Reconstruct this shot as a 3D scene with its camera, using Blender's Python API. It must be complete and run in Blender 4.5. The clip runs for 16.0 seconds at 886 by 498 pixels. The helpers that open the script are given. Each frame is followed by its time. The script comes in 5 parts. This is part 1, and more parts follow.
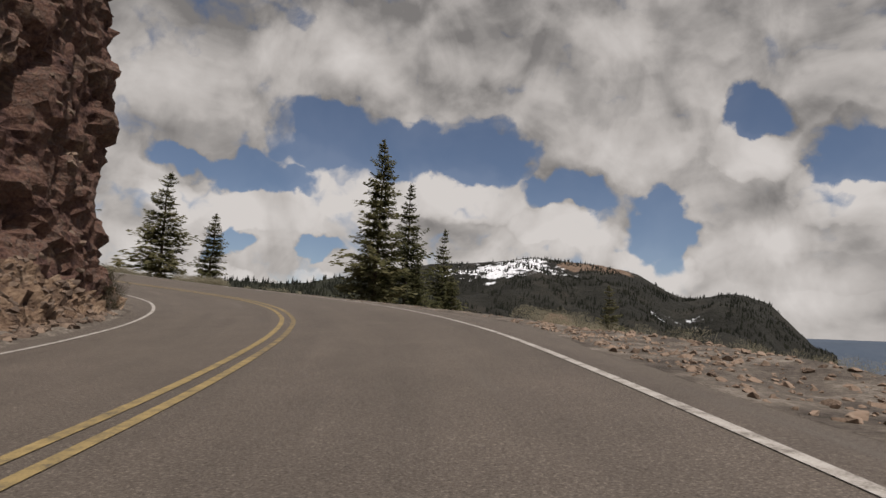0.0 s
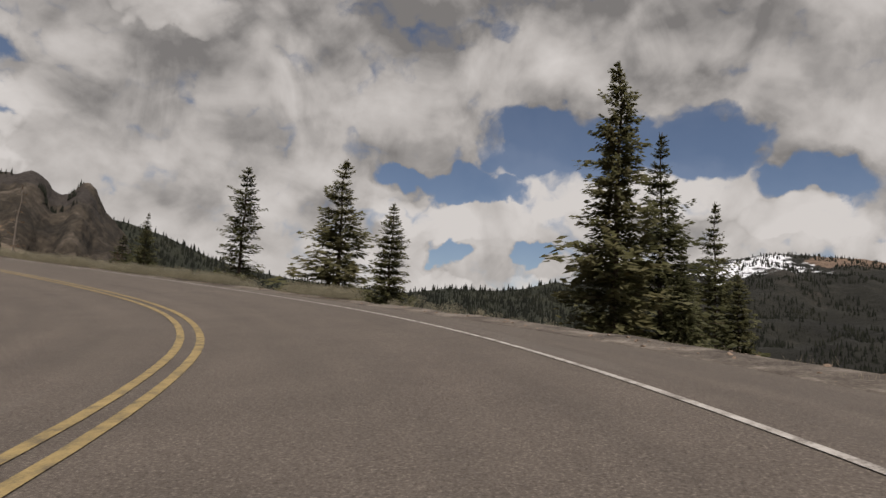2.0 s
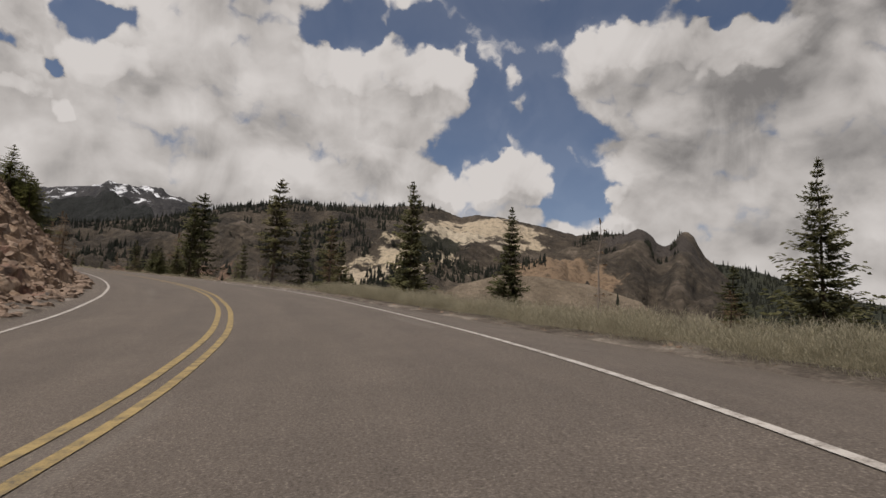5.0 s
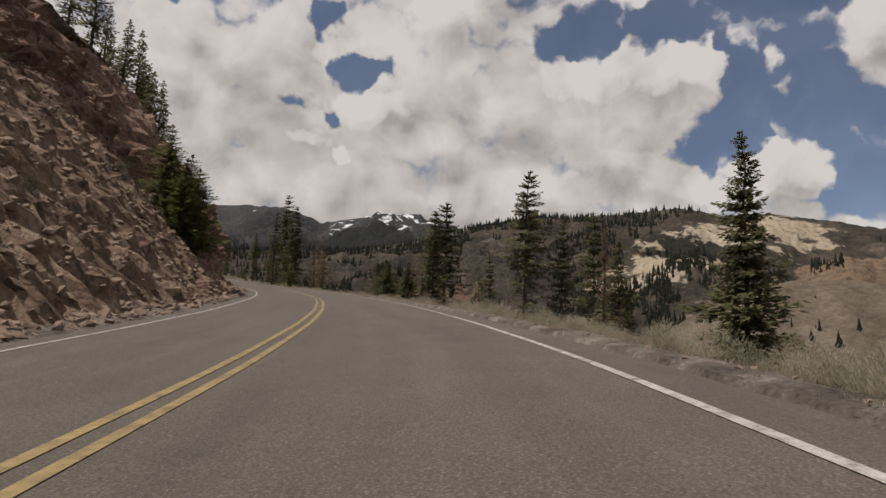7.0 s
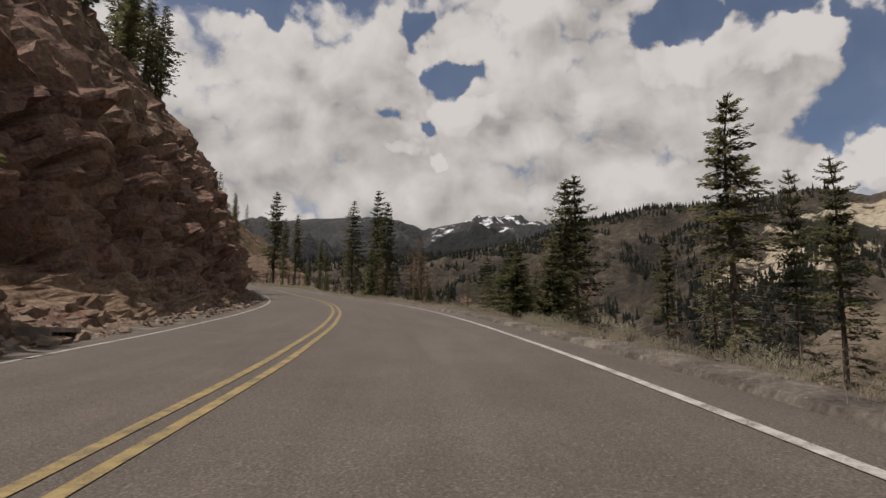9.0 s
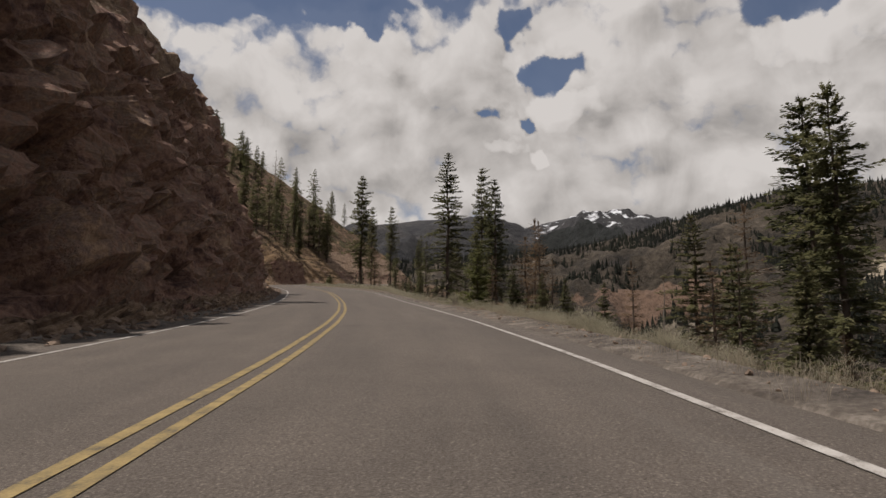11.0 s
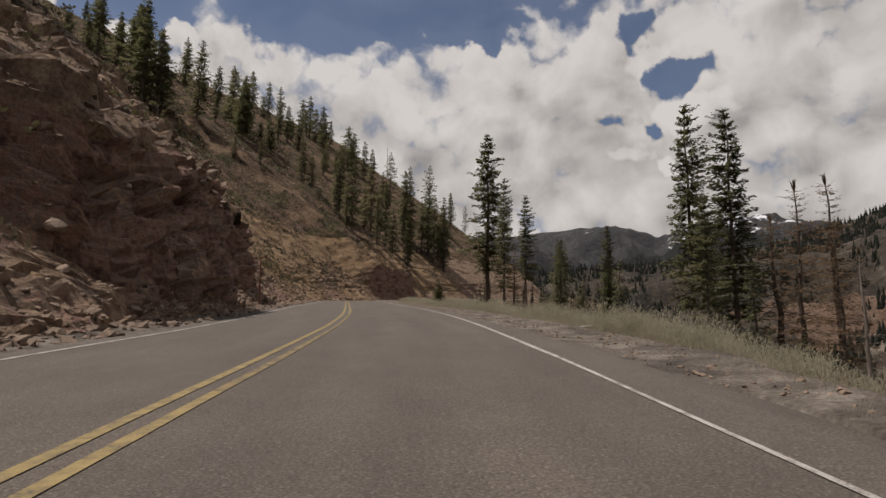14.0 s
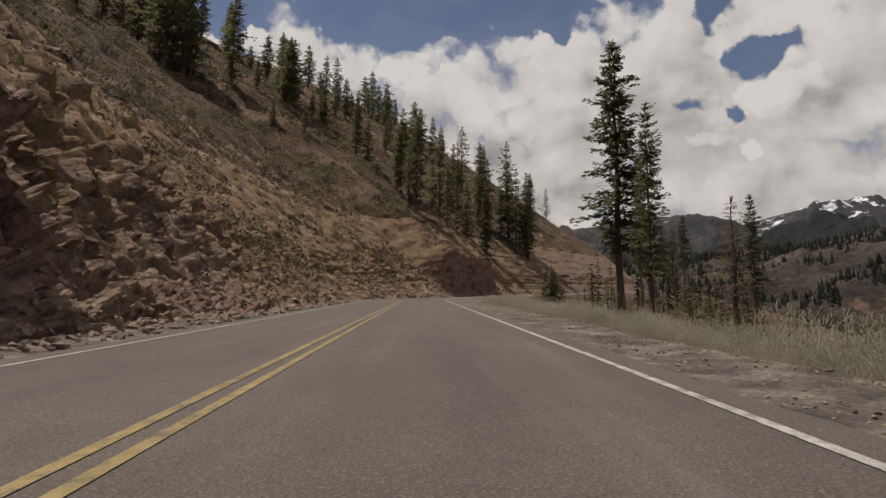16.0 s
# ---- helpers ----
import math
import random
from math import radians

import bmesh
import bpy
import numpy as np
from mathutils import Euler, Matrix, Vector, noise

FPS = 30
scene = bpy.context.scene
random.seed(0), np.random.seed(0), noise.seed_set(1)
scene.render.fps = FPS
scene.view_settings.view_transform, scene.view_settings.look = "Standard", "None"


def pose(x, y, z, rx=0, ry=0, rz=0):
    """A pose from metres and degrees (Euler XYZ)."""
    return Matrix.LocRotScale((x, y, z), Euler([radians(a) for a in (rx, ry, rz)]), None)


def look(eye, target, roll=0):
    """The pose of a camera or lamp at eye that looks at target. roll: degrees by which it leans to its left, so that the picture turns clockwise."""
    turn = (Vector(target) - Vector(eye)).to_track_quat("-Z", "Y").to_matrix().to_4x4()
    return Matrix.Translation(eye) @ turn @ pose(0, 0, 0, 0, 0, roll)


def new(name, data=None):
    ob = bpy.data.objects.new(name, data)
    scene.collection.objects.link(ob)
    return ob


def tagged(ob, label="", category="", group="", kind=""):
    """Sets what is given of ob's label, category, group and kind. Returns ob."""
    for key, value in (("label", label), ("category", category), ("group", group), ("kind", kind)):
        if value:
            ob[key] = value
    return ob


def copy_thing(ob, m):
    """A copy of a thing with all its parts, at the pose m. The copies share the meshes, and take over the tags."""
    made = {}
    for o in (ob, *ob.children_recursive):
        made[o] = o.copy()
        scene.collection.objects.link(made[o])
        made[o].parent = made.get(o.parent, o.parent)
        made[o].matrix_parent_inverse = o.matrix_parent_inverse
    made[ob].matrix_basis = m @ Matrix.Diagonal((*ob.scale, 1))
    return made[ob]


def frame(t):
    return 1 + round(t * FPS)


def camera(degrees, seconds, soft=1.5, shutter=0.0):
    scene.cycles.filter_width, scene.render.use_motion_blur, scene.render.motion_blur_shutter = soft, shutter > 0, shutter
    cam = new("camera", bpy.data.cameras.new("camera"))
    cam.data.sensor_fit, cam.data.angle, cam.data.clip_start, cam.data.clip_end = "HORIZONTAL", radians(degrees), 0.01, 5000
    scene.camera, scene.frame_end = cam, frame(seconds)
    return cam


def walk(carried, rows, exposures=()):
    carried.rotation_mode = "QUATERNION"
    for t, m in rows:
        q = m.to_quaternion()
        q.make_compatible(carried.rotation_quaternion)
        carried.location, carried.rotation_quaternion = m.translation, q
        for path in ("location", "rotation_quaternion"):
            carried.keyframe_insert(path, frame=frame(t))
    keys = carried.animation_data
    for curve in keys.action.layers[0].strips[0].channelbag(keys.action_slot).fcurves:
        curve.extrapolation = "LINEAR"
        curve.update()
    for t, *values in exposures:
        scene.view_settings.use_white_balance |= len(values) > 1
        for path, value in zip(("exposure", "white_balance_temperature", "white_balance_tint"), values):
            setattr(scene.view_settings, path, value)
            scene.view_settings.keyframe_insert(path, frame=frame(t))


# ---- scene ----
cam = camera(71.24, 16.0)
# seconds, place, yaw, pitch, roll of the camera, and the road's superelevation under it
ROWS = [
    (0.0, 0.00, 0.00, 0.00, -0.10, 7.70, 3.64, -3.8),
    (0.5, -0.30, 4.80, 0.31, 2.92, 7.52, 3.99, -4.4),
    (1.0, -0.86, 9.33, 0.63, 7.15, 7.28, 4.18, -4.9),
    (1.5, -1.75, 13.57, 0.93, 12.79, 7.11, 3.96, -5.1),
    (2.0, -3.03, 17.51, 1.22, 19.68, 7.01, 3.35, -5.1),
    (2.5, -4.77, 21.11, 1.48, 27.97, 6.84, 2.46, -5.1),
    (3.0, -7.03, 24.37, 1.73, 36.98, 6.85, 2.06, -5.4),
    (3.5, -9.78, 27.23, 1.98, 46.63, 6.98, 2.02, -5.7),
    (4.0, -12.89, 29.55, 2.22, 55.78, 7.12, 1.88, -6.1),
    (4.5, -16.27, 31.35, 2.49, 64.34, 7.49, 2.37, -6.4),
    (5.0, -20.01, 32.69, 2.79, 71.87, 7.91, 2.70, -6.4),
    (5.5, -24.28, 33.61, 3.14, 79.60, 8.13, 2.93, -5.8),
    (6.0, -29.17, 34.04, 3.53, 86.14, 8.21, 2.88, -4.7),
    (6.5, -34.63, 33.97, 3.98, 90.88, 8.20, 2.68, -4.1),
    (7.0, -40.51, 33.47, 4.49, 94.74, 8.12, 2.50, -3.7),
    (7.5, -46.68, 32.53, 5.00, 98.42, 8.00, 2.35, -3.5),
    (8.0, -52.95, 31.24, 5.49, 100.68, 7.84, 2.04, -3.1),
    (8.5, -59.18, 29.72, 5.97, 102.51, 8.03, 1.49, -2.7),
    (9.0, -65.39, 27.98, 6.46, 104.26, 8.15, 0.68, -2.2),
    (9.5, -71.70, 25.97, 6.95, 106.42, 8.16, 0.36, -1.9),
    (10.0, -78.16, 23.63, 7.46, 108.60, 8.12, 0.27, -1.8),
    (10.5, -84.69, 20.95, 7.99, 111.18, 8.06, 0.25, -1.7),
    (11.0, -91.19, 17.94, 8.52, 113.87, 8.03, 0.21, -1.5),
    (11.5, -97.58, 14.64, 9.05, 116.16, 8.04, 0.10, -1.3),
    (12.0, -103.88, 11.08, 9.59, 118.21, 8.13, -0.18, -1.1),
    (12.5, -110.14, 7.27, 10.15, 120.01, 8.40, -0.29, -0.7),
    (13.0, -116.43, 3.19, 10.77, 121.77, 8.65, -0.29, -0.7),
    (13.5, -122.68, -1.14, 11.48, 123.44, 9.01, -0.15, -1.0),
    (14.0, -128.73, -5.62, 12.23, 125.31, 9.23, 0.69, -1.3),
    (14.5, -134.44, -10.15, 12.92, 127.17, 9.09, 1.13, -1.4),
    (15.0, -139.77, -14.66, 13.52, 128.87, 8.89, 0.99, -1.6),
    (15.5, -144.81, -19.18, 14.12, 130.51, 8.63, 0.69, -1.7),
    (16.0, -149.68, -23.80, 14.71, 132.04, 8.58, 0.56, -1.5),
]
walk(cam, [(t, pose(x, y, z, 0, 0, yaw) @ pose(0, 0, 0, 90 + pitch) @ pose(0, 0, 0, 0, 0, roll)) for t, x, y, z, yaw, pitch, roll, _ in ROWS], [(0.0, 0.0, 6700, 13.5), (16.0, 0.0, 6700, 13.5)])

# ---- world, sun ----
SUN_WAY = Vector((0.2, -0.36, 0.91)).normalized()


def sky_way(az, el):
    a, e = radians(az), radians(el)
    return Vector((-math.sin(a) * math.cos(e), math.cos(a) * math.cos(e), math.sin(e)))


def link(tree, a, b):
    tree.links.new(a, b)


# openings of blue between the clouds: azimuth (to the left of +y), elevation, half width and half height in degrees
GAPS_NORTH = [
    (7.7, 16.4, 6.5, 2.5), (-1.5, 16.4, 6.5, 2.8), (-11.2, 13.9, 4.4, 1.7), (18.0, 12.3, 2.5, 1.1), (-33.8, 15.9, 4.0, 2.3), (-27.4, 19.6, 2.4, 2.2), (-19.7, 10.2, 2.8, 3.4),
    (18.9, 6.9, 1.6, 0.9), (11.5, 6.8, 2.2, 0.9), (10.2, 17.6, 2.6, 2.2), (16.3, 13.8, 4.4, 1.6), (24.2, 13.9, 2.6, 1.2),
]
GAPS_WEST = [
    (60.7, 18.6, 4.2, 3.1), (57.8, 13.8, 2.4, 2.3), (45.7, 26.6, 3.0, 1.2), (64.6, 22.0, 4.3, 5.0), (63.2, 28.8, 9.7, 2.1), (60.2, 14.2, 3.2, 2.8), (82.8, 26.5, 3.0, 1.8), (68.8, 23.6, 1.7, 4.5), (68.6, 17.7, 2.9, 1.7),
    (106.5, 19.6, 0.9, 0.7), (80.8, 27.2, 2.6, 2.0), (46.5, 27.8, 4.7, 1.1), (74.6, 27.0, 4.7, 2.0), (68.6, 18.6, 3.2, 3.2), (71.2, 16.2, 2.0, 1.4),
]
GAPS_SOUTH = [
    (104.2, 23.8, 2.5, 1.3), (109.3, 20.7, 1.3, 0.8), (107.2, 27.8, 1.4, 1.5), (120.9, 28.6, 4.6, 1.3), (128.5, 29.4, 9.9, 2.0), (140.1, 28.4, 6.0, 2.3), (84.2, 25.6, 2.2, 1.2), (137.0, 30.0, 9.0, 2.6),
    (124.7, 30.8, 8.0, 2.0), (157, 28.0, 7.0, 4.0), (168, 24, 9.0, 7.0), (130, 42, 26, 11), (70, 44, 16, 10), (-60, 34, 14, 8), (-120, 30, 18, 10), (-90, 60, 24, 12), (-20, 52, 14, 7),
]
# heads of cumulus that stand in the openings
HEADS = [
    (-4.4, 11.4, 6.0, 2.6), (15.8, 9.8, 4.2, 2.2), (-23.3, 15.7, 6.9, 3.5), (-32.2, 11.2, 5.4, 2.6), (64.5, 21.6, 1.5, 1.8), (62.9, 14.2, 2.6, 1.4), (55.8, 13.6, 0.9, 1.4), (67.4, 15.0, 4.0, 1.5),
    (75.5, 23.4, 4.4, 2.6), (53.2, 23.9, 6.1, 3.8), (70.6, 13.9, 3.4, 1.6), (65.2, 23.1, 1.3, 2.0), (78.2, 14.1, 3.6, 1.8), (150.0, 25.9, 1.2, 1.1), (160.8, 26.1, 1.4, 1.9), (155, 24.0, 2.2, 1.6),
]
# heavy grey bases of the nearer cloud deck
DECK = [(24, 29, 23), (-4, 29, 23), (-30, 30, 22), (44, 21, 15)]


def node_math(N, tree, op, a, b=None, c=None):
    n = N.new("ShaderNodeMath")
    n.operation = op
    for k, v in enumerate((a, b, c)):
        if isinstance(v, (int, float)):
            n.inputs[k].default_value = v
        elif v is not None:
            link(tree, v, n.inputs[k])
    return n.outputs[0]


def sky_patches(N, tree, way, patches, soft):
    """How far a direction lies inside the nearest of some flat oval patches of sky."""
    last = None
    for az, el, wide, tall in patches:
        off = N.new("ShaderNodeVectorMath")
        off.operation = "SUBTRACT"
        off.inputs[1].default_value = sky_way(az, el)
        link(tree, way, off.inputs[0])
        size = N.new("ShaderNodeVectorMath")
        size.operation = "MULTIPLY"
        size.inputs[1].default_value = (1.16 / radians(wide), 1.16 / radians(wide), 1.16 / radians(tall))
        link(tree, off.outputs[0], size.inputs[0])
        far = N.new("ShaderNodeVectorMath")
        far.operation = "LENGTH"
        link(tree, size.outputs[0], far.inputs[0])
        inside = node_math(N, tree, "MULTIPLY_ADD", far.outputs["Value"], -0.68, 1.0)
        last = inside if last is None else node_math(N, tree, "SMOOTH_MAX", last, inside, soft)
    return node_math(N, tree, "MAXIMUM", last, -0.1)


def cloud_group():
    """Density of the cloud field by direction: with its small puffs, and its large forms alone."""
    g = bpy.data.node_groups.new("cloud_field", "ShaderNodeTree")
    g.interface.new_socket("Way", in_out="INPUT", socket_type="NodeSocketVector")
    g.interface.new_socket("Density", in_out="OUTPUT", socket_type="NodeSocketFloat")
    g.interface.new_socket("Mass", in_out="OUTPUT", socket_type="NodeSocketFloat")
    N = g.nodes
    gi, go = N.new("NodeGroupInput"), N.new("NodeGroupOutput")
    norm = N.new("ShaderNodeVectorMath")
    norm.operation = "NORMALIZE"
    link(g, gi.outputs[0], norm.inputs[0])
    way = norm.outputs[0]
    for scale, detail, amount in ((8.0, 3, 0.1), (26.0, 5, 0.055)):
        warp = N.new("ShaderNodeTexNoise")
        warp.inputs["Scale"].default_value, warp.inputs["Detail"].default_value = scale, detail
        link(g, norm.outputs[0], warp.inputs["Vector"])
        centred = N.new("ShaderNodeVectorMath")
        centred.operation = "SUBTRACT"
        centred.inputs[1].default_value = (0.5, 0.5, 0.5)
        link(g, warp.outputs["Color"], centred.inputs[0])
        bent = N.new("ShaderNodeVectorMath")
        bent.operation = "MULTIPLY_ADD"
        bent.inputs[1].default_value = (amount, amount, amount)
        link(g, centred.outputs[0], bent.inputs[0])
        link(g, way, bent.inputs[2])
        way = bent.outputs[0]
    gaps = sky_patches(N, g, bent.outputs[0], GAPS_NORTH + GAPS_WEST + GAPS_SOUTH, 0.06)
    heads = sky_patches(N, g, bent.outputs[0], HEADS, 0.1)
    squash = N.new("ShaderNodeMapping")
    squash.inputs["Scale"].default_value = (1, 1, 1.5)
    link(g, bent.outputs[0], squash.inputs[0])

    def puff(scale):
        n = N.new("ShaderNodeTexVoronoi")
        n.feature = "SMOOTH_F1"
        n.inputs["Scale"].default_value, n.inputs["Smoothness"].default_value = scale, 0.45
        link(g, squash.outputs[0], n.inputs["Vector"])
        return n.outputs["Distance"]

    def fine(scale, detail):
        n = N.new("ShaderNodeTexNoise")
        n.inputs["Scale"].default_value, n.inputs["Detail"].default_value, n.inputs["Roughness"].default_value = scale, detail, 0.58
        link(g, squash.outputs[0], n.inputs["Vector"])
        return n.outputs["Fac"]

    mass = node_math(N, g, "MULTIPLY_ADD", gaps, -1.9, 0.88)
    mass = node_math(N, g, "MULTIPLY_ADD", heads, 1.6, mass)
    mass = node_math(N, g, "MINIMUM", mass, 1.0)
    mass = node_math(N, g, "MULTIPLY_ADD", puff(9.0), -0.75, mass)
    mass = node_math(N, g, "MULTIPLY_ADD", fine(5.0, 2), 0.45, mass)
    total = node_math(N, g, "MULTIPLY_ADD", puff(22.0), -0.75, mass)
    total = node_math(N, g, "MULTIPLY_ADD", fine(30.0, 7), 0.6, total)
    link(g, node_math(N, g, "SUBTRACT", total, 0.1), go.inputs[0])
    link(g, mass, go.inputs[1])
    return g


def make_world():
    w = bpy.data.worlds.new("sky")
    scene.world = w
    w.use_nodes = True
    T = w.node_tree
    N = T.nodes
    N.clear()
    out, bg = N.new("ShaderNodeOutputWorld"), N.new("ShaderNodeBackground")
    sky = N.new("ShaderNodeTexSky")
    sky.sky_type = "NISHITA"
    sky.sun_disc = False
    sky.sun_elevation = math.asin(SUN_WAY.z)
    sky.sun_rotation = math.atan2(SUN_WAY.x, SUN_WAY.y)
    sky.altitude = 2400
    tc = N.new("ShaderNodeTexCoord")
    grp = cloud_group()
    here, above = N.new("ShaderNodeGroup"), N.new("ShaderNodeGroup")
    here.node_tree = above.node_tree = grp
    link(T, tc.outputs["Generated"], here.inputs[0])
    up = N.new("ShaderNodeVectorMath")
    up.operation = "ADD"
    up.inputs[1].default_value = (0.008, -0.015, 0.055)
    link(T, tc.outputs["Generated"], up.inputs[0])
    link(T, up.outputs[0], above.inputs[0])
    cover = N.new("ShaderNodeMapRange")
    cover.interpolation_type = "SMOOTHSTEP"
    cover.inputs["From Min"].default_value, cover.inputs["From Max"].default_value = -0.06, 0.42
    cover.inputs["To Min"].default_value = 0.09
    link(T, here.outputs[0], cover.inputs["Value"])
    rise = node_math(N, T, "SUBTRACT", here.outputs[1], above.outputs[1])
    crisp = node_math(N, T, "SUBTRACT", here.outputs[0], above.outputs[0])
    rise = node_math(N, T, "MULTIPLY_ADD", crisp, 0.45, rise)
    lumps = []
    for spot in (tc.outputs["Generated"], up.outputs[0]):
        billow = N.new("ShaderNodeTexNoise")
        billow.inputs["Scale"].default_value, billow.inputs["Detail"].default_value, billow.inputs["Roughness"].default_value = 8.0, 6, 0.52
        billow.inputs["Distortion"].default_value = 0.6
        link(T, spot, billow.inputs["Vector"])
        lumps.append(billow.outputs["Fac"])
    rise = node_math(N, T, "MULTIPLY", node_math(N, T, "TANH", node_math(N, T, "MULTIPLY", rise, 1.9)), 0.5)
    thick = node_math(N, T, "MULTIPLY_ADD", above.outputs[1], -0.1, 0.4)
    thick = node_math(N, T, "MULTIPLY_ADD", lumps[0], 0.6, thick)
    thick = node_math(N, T, "MULTIPLY_ADD", node_math(N, T, "SUBTRACT", lumps[0], lumps[1]), 0.9, thick)
    deck = None
    for az, el, size in DECK:
        d = N.new("ShaderNodeVectorMath")
        d.operation = "DISTANCE"
        d.inputs[1].default_value = sky_way(az, el)
        link(T, tc.outputs["Generated"], d.inputs[0])
        m = N.new("ShaderNodeMapRange")
        m.inputs["From Min"].default_value, m.inputs["From Max"].default_value = radians(size), radians(size) * 0.25
        link(T, d.outputs["Value"], m.inputs["Value"])
        if deck is None:
            deck = m.outputs[0]
        else:
            x = N.new("ShaderNodeMath")
            x.operation = "MAXIMUM"
            link(T, deck, x.inputs[0])
            link(T, m.outputs[0], x.inputs[1])
            deck = x.outputs[0]
    lower = node_math(N, T, "MULTIPLY_ADD", deck, -0.4, thick)
    shade = node_math(N, T, "MULTIPLY_ADD", rise, 0.5, lower)
    ramp = N.new("ShaderNodeValToRGB")
    ramp.color_ramp.elements[0].position, ramp.color_ramp.elements[0].color = 0.0, (0.19, 0.186, 0.182, 1)
    ramp.color_ramp.elements[1].position, ramp.color_ramp.elements[1].color = 0.95, (0.62, 0.607, 0.588, 1)
    e = ramp.color_ramp.elements.new(0.5)
    e.color = (0.45, 0.437, 0.42, 1)
    link(T, shade, ramp.inputs[0])
    dim = N.new("ShaderNodeVectorMath")
    dim.operation = "SCALE"
    dim.inputs["Scale"].default_value = SKY_GAIN
    link(T, sky.outputs[0], dim.inputs[0])
    mix = N.new("ShaderNodeMix")
    mix.data_type = "RGBA"
    link(T, cover.outputs[0], mix.inputs["Factor"])
    link(T, dim.outputs[0], mix.inputs["A"])
    gain = N.new("ShaderNodeVectorMath")
    gain.operation = "SCALE"
    gain.inputs["Scale"].default_value = CLOUD_GAIN
    link(T, ramp.outputs[0], gain.inputs[0])
    link(T, gain.outputs[0], mix.inputs["B"])
    link(T, mix.outputs["Result"], bg.inputs["Color"])
    bg.inputs["Strength"].default_value = 0.1
    link(T, bg.outputs[0], out.inputs[0])


SKY_GAIN, CLOUD_GAIN = 0.7, 10.0
make_world()
sun = new("sun", bpy.data.lights.new("sun", "SUN"))
sun.data.energy, sun.data.angle, sun.data.color = 4.2, radians(0.6), (1.0, 0.95, 0.89)
sun.matrix_world = look((0, 0, 60), Vector((0, 0, 60)) - SUN_WAY)
scene.view_settings.exposure = 0.0

# ---- materials ----
def material(name, stops, scale=1.0, rough=0.85, bump=0.3, bump_scale=None, detail=8, fine=None, coords="Object", stretch=(1, 1, 1), vary=0.0, dist=0.05):
    """A rough natural surface: a colour ramp over two scales of noise, with relief."""
    m = bpy.data.materials.new(name)
    m.use_nodes = True
    T = m.node_tree
    N = T.nodes
    p = N["Principled BSDF"]
    p.inputs["Roughness"].default_value = rough
    p.inputs["Specular IOR Level"].default_value = 0.25
    tc = N.new("ShaderNodeTexCoord")
    mp = N.new("ShaderNodeMapping")
    mp.inputs["Scale"].default_value = stretch
    T.links.new(tc.outputs[coords], mp.inputs[0])
    a, b = N.new("ShaderNodeTexNoise"), N.new("ShaderNodeTexNoise")
    a.inputs["Scale"].default_value, a.inputs["Detail"].default_value, a.inputs["Roughness"].default_value = scale, detail, 0.62
    b.inputs["Scale"].default_value, b.inputs["Detail"].default_value = fine or scale * 14, 4
    for n in (a, b):
        T.links.new(mp.outputs[0], n.inputs["Vector"])
    mx = N.new("ShaderNodeMath")
    mx.operation = "MULTIPLY_ADD"
    mx.inputs[1].default_value = 0.45
    sb = N.new("ShaderNodeMath")
    sb.operation = "SUBTRACT"
    sb.inputs[1].default_value = 0.225
    T.links.new(a.outputs["Fac"], sb.inputs[0])
    T.links.new(b.outputs["Fac"], mx.inputs[0])
    T.links.new(sb.outputs[0], mx.inputs[2])
    last = mx.outputs[0]
    if vary:
        info = N.new("ShaderNodeObjectInfo")
        v = N.new("ShaderNodeMath")
        v.operation = "MULTIPLY_ADD"
        v.inputs[1].default_value = vary
        T.links.new(info.outputs["Random"], v.inputs[0])
        v2 = N.new("ShaderNodeMath")
        v2.operation = "SUBTRACT"
        v2.inputs[1].default_value = vary / 2
        T.links.new(last, v2.inputs[0])
        T.links.new(v2.outputs[0], v.inputs[2])
        last = v.outputs[0]
    ramp = N.new("ShaderNodeValToRGB")
    cr = ramp.color_ramp
    while len(cr.elements) < len(stops):
        cr.elements.new(0.5)
    for e, (pos, col) in zip(cr.elements, stops):
        e.position, e.color = pos, (*col, 1)
    T.links.new(last, ramp.inputs[0])
    T.links.new(ramp.outputs[0], p.inputs["Base Color"])
    if bump:
        c = N.new("ShaderNodeTexNoise")
        c.inputs["Scale"].default_value, c.inputs["Detail"].default_value, c.inputs["Roughness"].default_value = bump_scale or scale * 5, 8, 0.65
        T.links.new(mp.outputs[0], c.inputs["Vector"])
        bp = N.new("ShaderNodeBump")
        bp.inputs["Strength"].default_value, bp.inputs["Distance"].default_value = bump, dist
        T.links.new(c.outputs["Fac"], bp.inputs["Height"])
        T.links.new(bp.outputs[0], p.inputs["Normal"])
    return m


def ramp_node(T, stops, value):
    ramp = T.nodes.new("ShaderNodeValToRGB")
    cr = ramp.color_ramp
    while len(cr.elements) < len(stops):
        cr.elements.new(0.5)
    for e, (pos, col) in zip(cr.elements, stops):
        e.position, e.color = pos, (*col, 1)
    T.links.new(value, ramp.inputs[0])
    return ramp.outputs[0]


def noise_node(T, vector, scale, detail=4, rough=0.55):
    n = T.nodes.new("ShaderNodeTexNoise")
    n.inputs["Scale"].default_value, n.inputs["Detail"].default_value, n.inputs["Roughness"].default_value = scale, detail, rough
    T.links.new(vector, n.inputs["Vector"])
    return n.outputs["Fac"]


